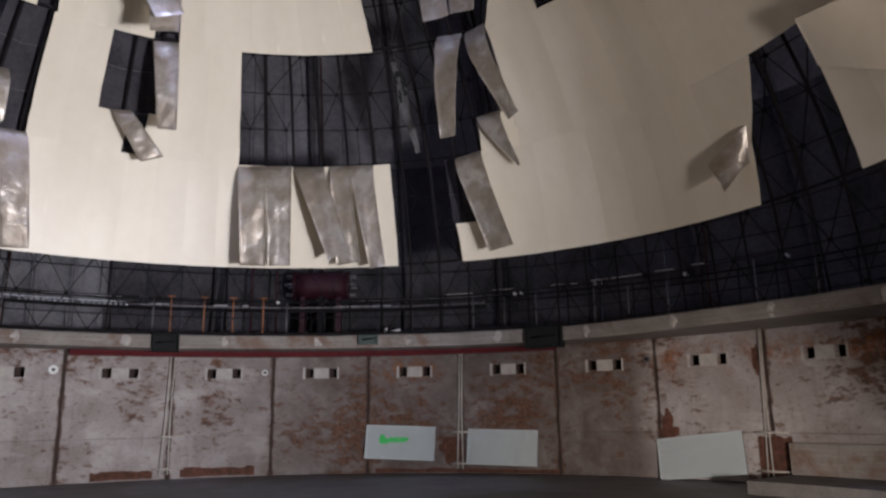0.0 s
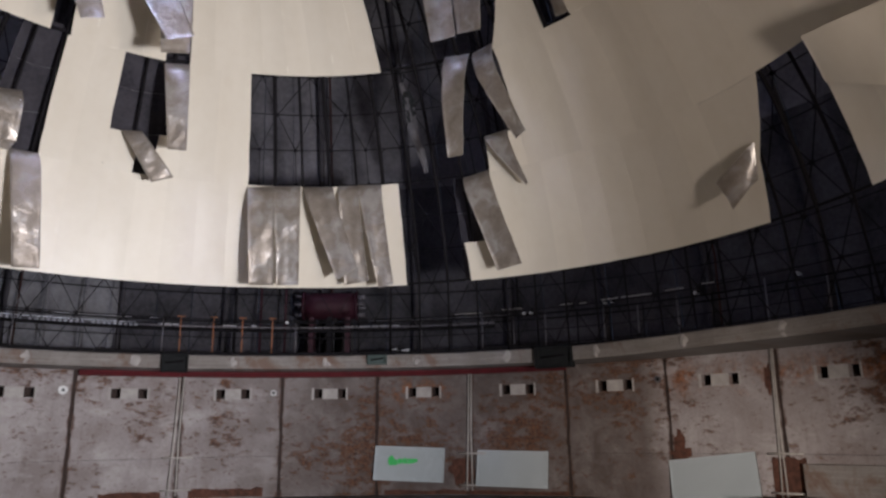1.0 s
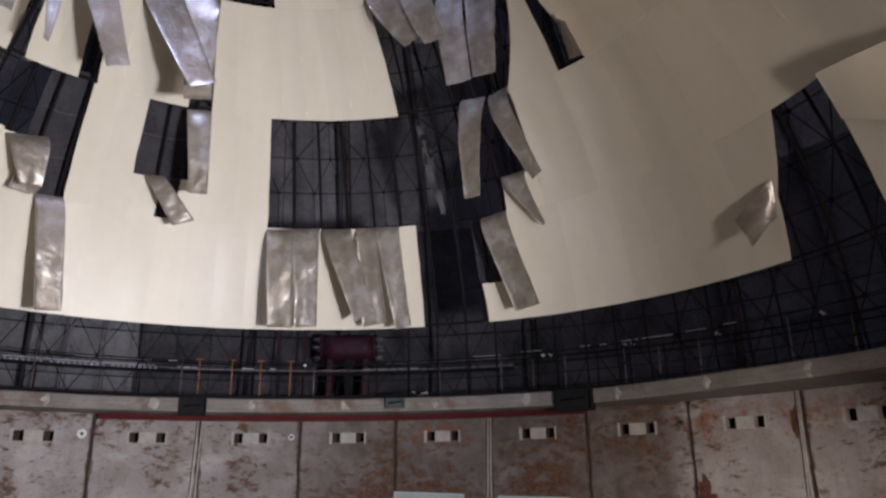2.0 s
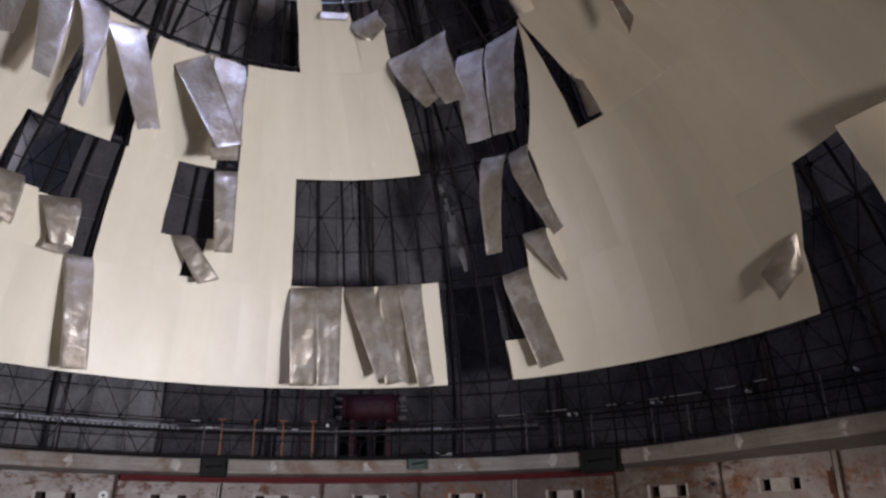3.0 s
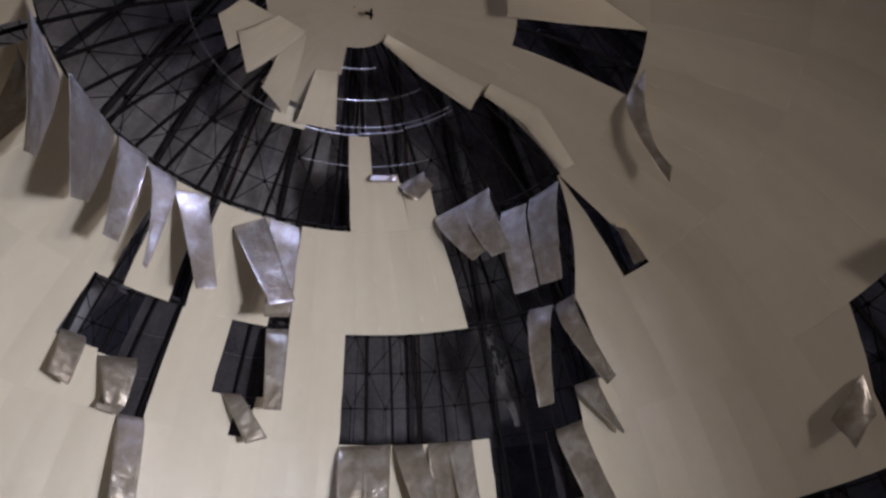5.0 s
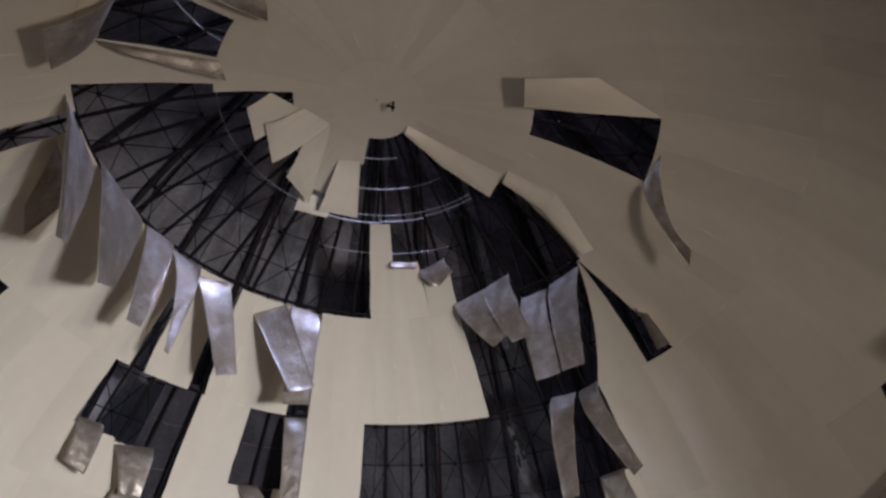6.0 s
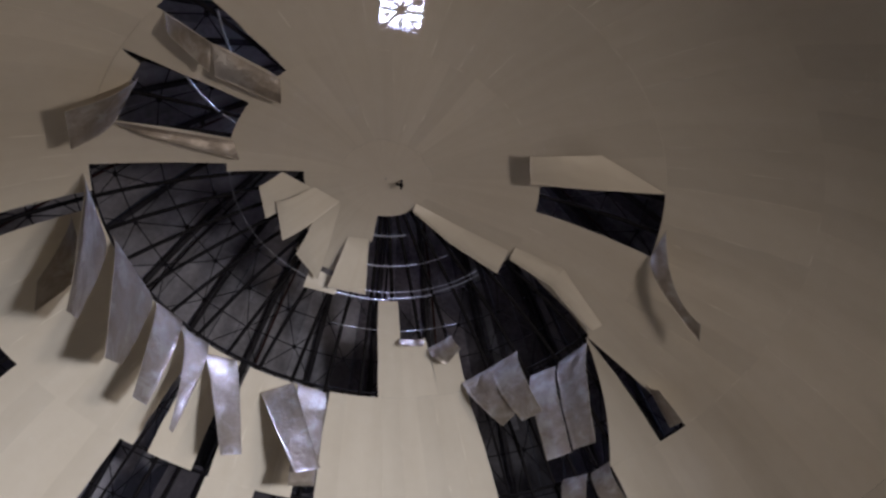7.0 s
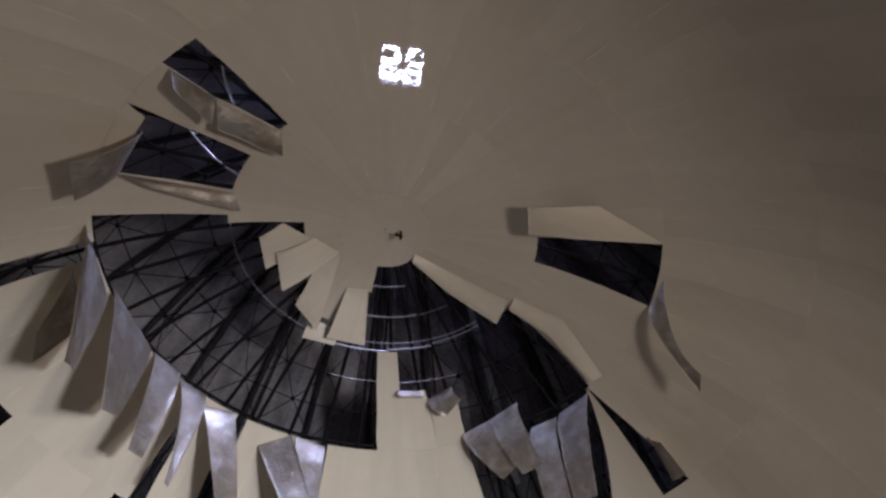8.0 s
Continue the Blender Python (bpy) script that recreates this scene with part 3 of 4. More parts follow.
# black rag of lining snagged in the lattice, and a strip for a gap
def rag(top, low, w, material, label, seed):
    th = thing("lattice_strip", label, "rag")
    bm = bmesh.new()
    g = []
    for i in range(14):
        v = i / 13
        az, el = top[0] + (low[0] - top[0]) * v, top[1] + (low[1] - top[1]) * v
        half = w * (0.35 + 0.65 * math.sin(math.pi * min(1, v * 0.8 + 0.15))) * (1 + 0.5 * noise.noise(Vector((v * 6, seed, 0))))
        az += 0.7 * noise.noise(Vector((v * 3, seed, 4)))
        g.append([sph(az + half * (q - 2) / 2, el, R + 0.42 + 0.09 * noise.noise(Vector((v * 5, q * 0.8, seed)))) for q in range(5)])
    centre = Vector((0, 0, ZC))
    double_sheet(bm, g, lambda i, j: (g[i][j] - centre).normalized(), 0.006, 0, 0)
    part("strip", bm, material, th)
    bm = bmesh.new()
    rod(bm, g[0][2] - Vector((0, 0, 0.05)), sph(top[0], top[1] + 0.6, R + 0.75), 0.012, 5)
    part("snag", bm, STEEL, th)


# grey strip added in place of a lighter gap in the lining
rag((31.6, 40.8), (33.2, 28.3), 0.85, LINING, "grey strip standing in for a gap in the dark lining", 3)
rag((32.2, 39.6), (31.9, 35.4), 1.0, BLACKBOX, "black torn scrap of lining snagged in the lattice", 8)

# ---- the dome screen ----
screen = thing("dome_screen", "torn dome screen of cream-painted perforated aluminium panels", "dome screen", kind="structure")


def panel(b0, t0, b1, t1, e0, e1, r_off=0.0):
    """One sheet between two ring joints; b, t: its left and right edges at the bottom and the top, degrees."""
    bm = bmesh.new()
    rows, cols = 9, 6
    g = []
    bulge = rng.choice((-1, 1, 1)) * rng.uniform(0.004, 0.010) * (1.0 if e0 < 57 else 0.25)      # each sheet lies a little out of true
    for i in range(rows):
        v = i / (rows - 1)
        e = e0 + (e1 - e0) * v
        u0, u1 = b0 + (t0 - b0) * v, b1 + (t1 - b1) * v
        row = []
        for j in range(cols):
            u = j / (cols - 1)
            a = (u0 + (u1 - u0) * u + 180) % 360 - 180
            waver = 0.22 * noise.noise(Vector((round(a, 1) * 0.9, e * 0.35, 2))) * min(1, 50 / abs(90 - e + 20))
            row.append(sph(a + waver, e + (0.04 if e < 57 else 0.0) * noise.noise(Vector((a * 0.45, round(e, 1), 6))), R + r_off + bulge * 4 * u * (1 - u) * min(1, 6 * v, 6 * (1 - v))))
        g.append(row)
    centre = Vector((0, 0, ZC))
    double_sheet(bm, g, lambda i, j: (g[i][j] - centre).normalized(), 0.004, 0, 1, 0)
    return part("screen_panel", bm, (CREAM, ALU), screen)


SEAMS = []


def span(tier, b0, t0, b1, t1, width):
    e0, e1 = TIER[tier], TIER[tier + 1]
    if tier > 2:
        e0 -= 0.10                   # the upper sheets lap over the ring joint
    n = max(1, round((b1 - b0 + t1 - t0) / 2 / width))
    for k in range(n):
        f0, f1 = k / n, (k + 1) / n
        lap = -0.002 if tier > 2 else 0.0
        panel(b0 + (b1 - b0) * f0, t0 + (t1 - t0) * f0, b0 + (b1 - b0) * f1, t0 + (t1 - t0) * f1, e0, e1, lap + rng.uniform(-0.0015, 0.0015))
        if tier > 1:
            SEAMS.append((b0 + (b1 - b0) * f1, t0 + (t1 - t0) * f1, b0 + (b1 - b0) * f0, e0, e1))


# lowest tier
span(0, 94.9, 94.9, 389.2, 389.2, 4.5)
span(0, 43.6, 44.3, 78.5, 78.5, 4.5)
panel(39.1, 38.7, 43.6, 43.9, 12.8, 18.2)
panel(78.5, 78.5, 82.3, 83.5, 12.8, 19.4)
panel(78.5, 78.5, 83.5, 87.7, 19.4, 27.48)
# second tier
span(1, 51.0, 51.2, 285.0, 285.0, 4.5)
span(1, 296.4, 296.4, 318.0, 318.0, 4.5)
span(1, -25.0, -25.6, -16.5, -16.4, 4.4)
span(1, -5.7, -5.7, 5.1, 5.1, 5.0)
panel(44.5, 45.0, 51.0, 51.0, 27.5, 32.4)
panel(-42.0, -42.0, -35.6, -35.2, 27.5, 34.6)
panel(-35.6, -35.2, -29.0, -29.2, 27.5, 34.2)
panel(-16.5, -16.5, -12.3, -12.0, 27.5, 32.9)
panel(-9.6, -9.2, -5.7, -5.7, 27.5, 33.2)
# third tier
span(2, 66.9, 63.5, 270.8, 270.8, 4.6)
span(2, 275.0, 275.0, 320.4, 318.6, 4.6)
span(2, -36.7, -39.8, -28.4, -30.8, 4.2)
span(2, -25.2, -28.2, -9.9, -10.0, 4.7)
span(2, -5.7, -7.2, 29.2, 28.3, 4.6)
span(2, 51.0, 63.0, 61.4, 63.2, 6.0)
# fourth tier
span(3, 107.5, 102.4, 217.8, 219.5, 9.3)
panel(225.8, 226.7, 236.5, 237.8, 58.32, 64.6)
panel(226.7, 223.6, 237.8, 238.6, 64.6, 72.18)
panel(236.5, 238.8, 253.3, 253.3, 58.32, 60.7)
span(3, 253.3, 255.3, 264.4, 266.4, 9.3)
span(3, 64.2, 66.6, 91.0, 90.8, 9.0)
panel(5.3, 3.6, 12.0, 11.8, 58.32, 72.18)
panel(12.0, 11.0, 20.8, 20.2, 58.32, 66.5)
panel(20.8, 20.6, 28.3, 29.5, 58.32, 65.2)
# top tier and the closing disc
span(4, 57.9, 49.0, 270.0, 270.0, 10.0)
for a0, a1, e in ((-90, -76, 80.6), (-76, -58, 80.0), (-58, -42, 78.0), (-42, -28, 75.0), (-28, -14, 75.0), (-14, -4, 80.6)):
    panel(a0, a0, a1, a1, e, 85.38)
bm = bmesh.new()
g = [[sph(i * 10, e + (0.25 * noise.noise(Vector((math.cos(radians(i * 10)) * 2, math.sin(radians(i * 10)) * 2, 1))) if e < 85 else 0), R - 0.010 - 0.010 * noise.noise(Vector((math.cos(radians(i * 10)) * (90 - e) * 0.5, math.sin(radians(i * 10)) * (90 - e) * 0.5, 7)))) for i in range(37)] for e in (84.6, 85.6, 87.0, 88.2, 89.2, 89.9)]
double_sheet(bm, g, lambda i, j: Vector((0, 0, 1)), 0.004, 0, 1)
part("crown_disc", bm, (CREAM, ALU), screen, "round cream closing disc at the top of the dome")
bm = bmesh.new()
pc = sph(98, 88.1, R - 0.05)
rod(bm, pc, pc - Vector((0, 0, 0.22)), 0.018, 8)
rod(bm, pc - Vector((0.09, 0.0, 0.10)), pc + Vector((0.03, 0, -0.14)), 0.022, 8)
part("hook", bm, STEEL, screen, "small black hook hanging from the closing disc")


# pale chalky wear along some of the upper joints, in short uneven dashes
bm = bmesh.new()
wear = random.Random(21)


def dash(a0, e0, a1, e1, width):
    pts = []
    for k in range(7):
        f = k / 6
        a, e = a0 + (a1 - a0) * f, e0 + (e1 - e0) * f
        half = width * math.sin(math.pi * (0.06 + 0.88 * f)) * wear.uniform(0.5, 1.0)
        p, ahead = sph(a, e, R - 0.0125), sph(a0 + (a1 - a0) * (f + 0.01), e0 + (e1 - e0) * (f + 0.01), R - 0.0125)
        off = (ahead - p).cross(p - Vector((0, 0, ZC))).normalized() * half
        pts.append((bm.verts.new(p - off), bm.verts.new(p + off)))
    for (a, b), (c, d) in zip(pts, pts[1:]):
        bm.faces.new((a, b, d, c))


for b1, t1, b0, e0, e1 in SEAMS:
    for k in range(wear.randint(0, 4) if e0 < 70 else wear.choice((0, 0, 0, 1))):
        f = wear.uniform(0.0, 0.85)
        g = min(1.0, f + wear.uniform(0.06, 0.3))
        dash(b1 + (t1 - b1) * f, e0 + (e1 - e0) * f, b1 + (t1 - b1) * g, e0 + (e1 - e0) * g, wear.choice((0.004, 0.006, 0.010)))
    if wear.random() < 0.25:
        f = wear.uniform(0.0, 0.6)
        dash(b0 + (b1 - b0) * f, e0 + 0.1, b0 + (b1 - b0) * min(1, f + wear.uniform(0.2, 0.6)), e0 + 0.1, 0.006)
tagged(part("worn_seams", bm, CHALK, screen, "pale chalky wear along the joints"), kind="stuff")


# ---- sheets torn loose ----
VIEWER = Vector((0, -6, 1))        # spot near the camera; sheets show their near side towards here


def flap(side, h0, h1, t0, t1, bow=0.10, crumple=0.045, fold=0.11, via=None, seed=[0]):
    """A sheet hanging from the hinge line h0-h1 (degrees on the dome) to its free edge t0-t1 (metres), by way of the pair via."""
    seed[0] += 1
    p0, p1 = sph(*h0, R - 0.015), sph(*h1, R - 0.015)
    q0, q1 = Vector(t0), Vector(t1)
    vs = [0.0, 0.015, 0.035, 0.06, 0.09] + [0.125 + 0.875 * k / 22 for k in range(22)] + [0.99, 1.0]
    us = [0.0, 0.04, 0.12, 0.22, 0.34, 0.45, 0.56, 0.67, 0.78, 0.88, 0.96, 1.0]
    rows, cols = len(vs), len(us)
    fold = fold * (0.7 + 0.6 * ((seed[0] * 0.618) % 1))
    hem = 0.014 if side == "s" else 0.004
    inward = (Vector((0, 0, ZC + 1.5)) - (p0 + p1) / 2).normalized()
    g = []
    off = Vector((seed[0] * 3.7, seed[0] * 1.3, 0))
    for i in range(rows):
        v = vs[i]
        row = []
        for j in range(cols):
            u = us[j]
            p, q = p0.lerp(p1, u), q0.lerp(q1, u)
            pt = p.lerp(q, v)
            if via:
                pt += (Vector(via[0]).lerp(Vector(via[1]), u) - p.lerp(q, 0.5)) * 4 * v * (1 - v)
            long = (q - p).length
            if side == "s":
                pt += inward * (bow * 1.6 * v * (1 - v) + fold * (1 - math.exp(-v * long / max(0.09, fold * 0.8))) * (1 - 0.8 * v))
            else:
                pt += inward * bow * 3 * v * v * (1 - v)
            if j in (0, cols - 1) or i == rows - 1:
                pt += inward * hem * min(1, v * 6)
            dent = 0.5 - abs(noise.noise(Vector((v * long * 2.1 + 0.9 * u, u * 0.8, seed[0] * 5.1))))
            ridge = 0.35 - abs(noise.noise(Vector((v * long * 1.3, u * 2.6 + v, seed[0] * 2.3 + 9))))
            n = 0.9 * noise.noise(pt * 1.9 + off) + 0.5 * abs(noise.noise(pt * 5.3 + off)) + 0.9 * dent + 0.5 * ridge
            row.append(pt + inward * n * crumple * min(1, v * 5))
        g.append(row)

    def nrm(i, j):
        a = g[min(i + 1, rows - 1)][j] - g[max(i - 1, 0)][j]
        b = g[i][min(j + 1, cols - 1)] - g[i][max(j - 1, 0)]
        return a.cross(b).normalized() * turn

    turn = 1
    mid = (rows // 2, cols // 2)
    if nrm(*mid).dot(VIEWER - g[mid[0]][mid[1]]) > 0:
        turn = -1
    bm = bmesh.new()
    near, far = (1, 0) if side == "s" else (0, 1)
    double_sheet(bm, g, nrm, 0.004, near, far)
    ob = part("hanging_sheet", bm, (CREAM, SHEET), None)
    long, wide = ((q0 + q1) / 2 - (p0 + p1) / 2).length, (p1 - p0).length
    size = "long narrow" if long > 1.5 and wide < 0.75 else "long" if long > 1.5 else "short" if long < 0.8 else "narrow" if wide < 0.5 else "broad"
    return tagged(ob, size + (" bare aluminium sheet torn loose and hanging from the dome" if side == "s" else " cream painted sheet curling loose from the dome"), "torn sheet", "torn sheets of the dome")


flap("s", (5.0, 27.3), (9.3, 27.5), (0.74, 7.16, 4.28), (1.21, 7.09, 4.28))
flap("s", (9.3, 27.5), (13.4, 27.7), (1.26, 7.08, 4.28), (1.68, 6.98, 4.29))
flap("s", (13.7, 27.5), (18.5, 27.5), (2.39, 6.73, 4.37), (2.75, 6.52, 4.6))
flap("s", (19.5, 27.6), (22.7, 27.6), (2.6, 6.98, 4.33), (3.04, 6.78, 4.4))
flap("s", (22.6, 27.7), (26.5, 27.5), (3.18, 6.53, 4.22), (3.45, 6.37, 4.27))
flap("s", (40.1, 27.3), (44.6, 27.9), (5.22, 5.27, 4.41), (5.54, 4.87, 4.48))
flap("s", (41.9, 43.8), (46.7, 43.5), (3.95, 4.34, 6.22), (4.14, 4.09, 6.20), 0.06, 0.045, 0.25)
flap("s", (47.2, 43.4), (51.4, 43.9), (5.00, 3.69, 6.45), (5.07, 3.40, 6.50), 0.06, 0.045, 0.25)
flap("s", (45.0, 32.4), (49.3, 32.7), (5.52, 4.48, 5.88), (5.53, 4.42, 5.92), 0.16, 0.02)
flap("s", (27.9, 59.6), (37.0, 60.7), (2.61, 3.45, 8.57), (2.80, 3.06, 8.63), 0.06, 0.045, 0.25)
flap("s", (37.0, 60.7), (45.7, 61.5), (2.86, 3.04, 8.43), (3.12, 2.59, 8.35), 0.06, 0.045, 0.25)
flap("s", (45.3, 57.7), (52.5, 57.5), (3.24, 3.00, 7.68), (3.53, 2.63, 7.63), 0.06, 0.045, 0.25)
flap("s", (53.5, 57.7), (62.9, 57.8), (3.54, 2.55, 7.61), (3.72, 2.02, 7.43), 0.06, 0.045, 0.25)
flap("s", (20.3, 65.1), (29.2, 66.4), (1.54, 3.15, 9.57), (1.75, 2.80, 9.69))
flap("s", (11.3, 66.8), (19.8, 66.4), (0.66, 3.13, 9.88), (1.08, 3.05, 9.84))
flap("s", (-77.0, 58.8), (-58.8, 58.6), (-3.51, 1.19, 7.36), (-3.63, 2.18, 8.03))
flap("s", (-57.2, 58.5), (-49.1, 58.9), (-3.36, 2.37, 7.60), (-3.18, 2.60, 7.63))
flap("s", (-48.2, 58.2), (-40.5, 58.5), (-2.85, 2.99, 7.52), (-2.79, 3.04, 7.49), 0.05, 0.04, 0.12, ((-2.96, 2.95, 8.66), (-2.70, 3.10, 8.62)))
flap("s", (-39.2, 57.2), (-32.0, 58.4), (-2.10, 3.69, 7.58), (-1.80, 3.85, 7.74), 0.05, 0.05)
flap("s", (-23.0, 55.7), (-16.6, 58.4), (-0.89, 4.02, 7.60), (-0.48, 4.08, 7.76), 0.12)
flap("s", (-15.3, 58.3), (-7.6, 58.1), (-0.98, 4.24, 7.48), (-0.55, 4.32, 7.57), 0.02, 0.05)
flap("s", (-93.8, 57.7), (-76.9, 58.0), (-3.72, 0.02, 7.10), (-4.04, 1.04, 7.86))
flap("s", (-41.9, 35.4), (-37.8, 35.5), (-4.40, 4.92, 6.46), (-4.10, 5.19, 6.35))
flap("s", (-35.0, 33.9), (-29.3, 34.9), (-3.55, 5.59, 6.22), (-3.25, 5.80, 6.27))
flap("s", (-28.9, 27.6), (-25.0, 27.8), (-3.20, 6.35, 4.24), (-2.81, 6.54, 4.28))
flap("s", (-14.8, 33.0), (-11.8, 33.3), (-1.15, 6.62, 6.03), (-0.77, 6.66, 6.18))
flap("s", (-10.0, 42.9), (-5.8, 43.3), (-0.86, 5.85, 6.43), (-0.54, 5.87, 6.44))
flap("s", (83.7, 21.2), (82.5, 17.4), (7.3, 1.46, 5.06), (7.26, 1.12, 4.53), 0.03, 0.03, 0.02)
flap("c", (109.0, 24.7), (103.4, 18.5), (6.85, -0.9, 6.16), (7.32, -0.73, 5.68), 0.04, 0.015)
flap("s", (91.1, 58.2), (99.2, 57.6), (4.98, 0.45, 8.29), (4.91, 0.17, 8.37), 0.02, 0.02, 0.03, ((4.41, 0.10, 8.95), (4.55, -0.06, 8.85)))
flap("s", (-134.2, 59.2), (-133.3, 64.6), (-2.90, -2.71, 9.35), (-2.52, -2.05, 9.72), 0.03, 0.02, 0.03)
flap("s", (-133.3, 64.8), (-136.3, 72.5), (-2.48, -1.94, 9.82), (-1.65, -1.42, 10.22), 0.04, 0.02, 0.02)
flap("s", (-106.2, 60.3), (-104.0, 72.4), (-3.44, -0.90, 9.69), (-2.27, -0.33, 10.19), 0.03, 0.015, 0.02)
flap("s", (-118.3, 61.2), (-106.6, 60.5), (-4.09, -1.73, 8.80), (-4.16, -1.09, 8.90), 0.10, 0.03, 0.05)
flap("c", (-89.6, 78.2), (-73.4, 81.5), (-1.98, 0.15, 10.22), (-1.85, 0.72, 10.12), 0.05, 0.01)
flap("c", (-75.5, 81.6), (-51.1, 83.6), (-1.70, 0.40, 10.20), (-1.56, 1.06, 10.02), 0.13, 0.01)
flap("c", (-60.0, 81.9), (-47.6, 83.4), (-1.36, 1.5, 10.21), (-0.95, 1.92, 10.08), 0.13, 0.01)
flap("c", (-30.4, 74.2), (-14.6, 74.2), (-1.20, 2.17, 10.12), (-0.63, 2.31, 10.15), 0.02, 0.015)
flap("c", (-22.5, 80.3), (-6.9, 81.0), (-0.77, 2.05, 10.06), (-0.09, 2.14, 10.08), 0.10, 0.015)
flap("c", (54.6, 85.2), (64.1, 78.5), (0.52, 0.51, 10.54), (1.26, 1.00, 10.41), 0.05, 0.01)
flap("c", (64.1, 78.5), (68.4, 72.7), (1.26, 1.00, 10.41), (2.13, 1.33, 10.17), 0.06, 0.01)
flap("c", (71.5, 72.3), (75.0, 66.1), (2.27, 0.98, 10.18), (3.00, 1.20, 9.89), 0.06, 0.01)
flap("c", (75.0, 66.1), (68.7, 58.2), (3.00, 1.20, 9.89), (3.79, 1.69, 9.41), 0.06, 0.01)
flap("c", (116.2, 64.8), (107.7, 58.1), (2.07, -1.31, 9.93), (2.20, -0.78, 9.97), 0.03, 0.015)
flap("s", (66.5, 49.4), (64.5, 44.0), (4.89, 1.85, 8.43), (5.28, 2.05, 8.01), 0.08, 0.015)
flap("s", (-31.9, 31.0), (-28.3, 29.0), (-3.75, 5.79, 6.22), (-3.40, 6.02, 6.19), 0.05, 0.015)
flap("s", (-84.8, 55.7), (-72.9, 54.8), (-4.74, 0.88, 8.32), (-4.81, 1.37, 8.17), 0.1, 0.015)

# ---- cove: rails, pipes, machine ----
rail = thing("cove_railing", "black pipe railing standing on the concrete ledge", "railing")
for k in range(90):
    az = -21 + 4.0 * k
    if az < 17 and k % 4:
        continue
    bm = bmesh.new()
    p = cyl(az, 3.25, 10.95)
    rod(bm, p, p + Vector((0, 0, 0.88)), 0.018, 6)
    part("post", bm, GUN if k % 4 == 0 else STEEL, rail)
for az, h in ((35.0, 0.96), (39.0, 0.8), (50.3, 0.84), (54.4, 0.8), (68.8, 0.97)):
    bm = bmesh.new()
    p = cyl(az, 3.27, 10.93)
    rod(bm, p, p + Vector((0, 0, h)), 0.015, 6)
    part("post", bm, GUN, rail, "bare metal post")
for z, r, rad, ma in ((4.10, 10.95, 0.022, STEEL), (3.72, 10.95, 0.012, STEEL)):
    bm = bmesh.new()
    tube(bm, [cyl(a, z, r) for a in range(-180, 181, 4)], rad, 6)
    part("rail", bm, ma, rail)

duct = thing("conduit_run", "dull metal conduit run fixed along the cove", "conduit")
for a0, a1, z, r, rad, ma in ((-30, -8.0, 4.07, 11.35, 0.012, GALV), (-30, 36, 3.95, 11.4, 0.035, STEEL), (-8.0, 36, 4.03, 11.35, 0.026, GUN), (-5.5, -3.2, 4.05, 11.3, 0.02, TUBE), (2.0, 3.6, 4.06, 11.3, 0.02, TUBE), (5.4, 6.2, 4.06, 11.3, 0.02, TUBE), (17.0, 24.0, 4.05, 11.3, 0.018, TUBE), (36, 100, 4.04, 11.35, 0.02, STEEL), (-17, -8.5, 4.17, 11.25, 0.012, TUBE), (-6.6, -5.6, 4.19, 11.25, 0.016, TUBE), (20, 38, 4.17, 11.25, 0.016, TUBE), (31, 34.6, 4.26, 11.2, 0.009, PIPEW), (37.2, 39.8, 4.30, 11.2, 0.008, PIPEW), (44.6, 46.2, 4.31, 11.2, 0.010, PIPEW), (47.0, 47.8, 4.30, 11.2, 0.010, PIPEW), (49.6, 51.6, 4.33, 11.2, 0.012, PIPEW), (52.0, 55.6, 4.335, 11.2, 0.012, PIPEW), (57.2, 59.4, 4.36, 11.2, 0.009, PIPEW), (61.4, 62.8, 4.39, 11.2, 0.010, PIPEW), (62.8, 100, 4.40, 11.2, 0.010, STEEL)):
    bm = bmesh.new()
    tube(bm, [cyl(a, z, r) for a in np.linspace(a0, a1, 20)], rad, 8)
    part("conduit", bm, ma, duct)

for k in range(30):
    bm = bmesh.new()
    a = -25 + 0.58 * k
    if k % 11 != 9:
        tube(bm, [cyl(a, 4.01, 11.33), cyl(a + 0.2, 4.01, 11.33), cyl(a + 0.4, 4.01, 11.33)], 0.026, 8)
        part("tray_rung", bm, GALV, duct, "bright galvanised tray rung")
bm = bmesh.new()
lathe(bm, [(LEDGE_R + 0.06, 3.258), (LEDGE_R + 0.12, 3.258), (LEDGE_R + 0.12, 3.32), (LEDGE_R + 0.06, 3.32)], 0, 360, 3)
tagged(part("trim_black_angle", bm, STEEL, None), "black steel angle along the top of the ledge", "trim", kind="structure")

for k, az in enumerate((-3.0, 0.9, 4.4, 8.1)):
    post = thing("orange_post", "orange painted steel post with a short cross arm", "post", "orange posts on the ledge", at=cyl(az, 3.27, 10.85))
    mm = Matrix.Rotation(-radians(az), 4, "Z")
    bm = bmesh.new()
    box(bm, (-0.012, -0.012, 0), (0.012, 0.012, 0.92), mm)
    part("upright", bm, ORANGE, post)
    bm = bmesh.new()
    box(bm, (-0.085, -0.02, 0.9), (0.085, 0.02, 0.925), mm)
    part("cross_arm", bm, ORANGE, post)

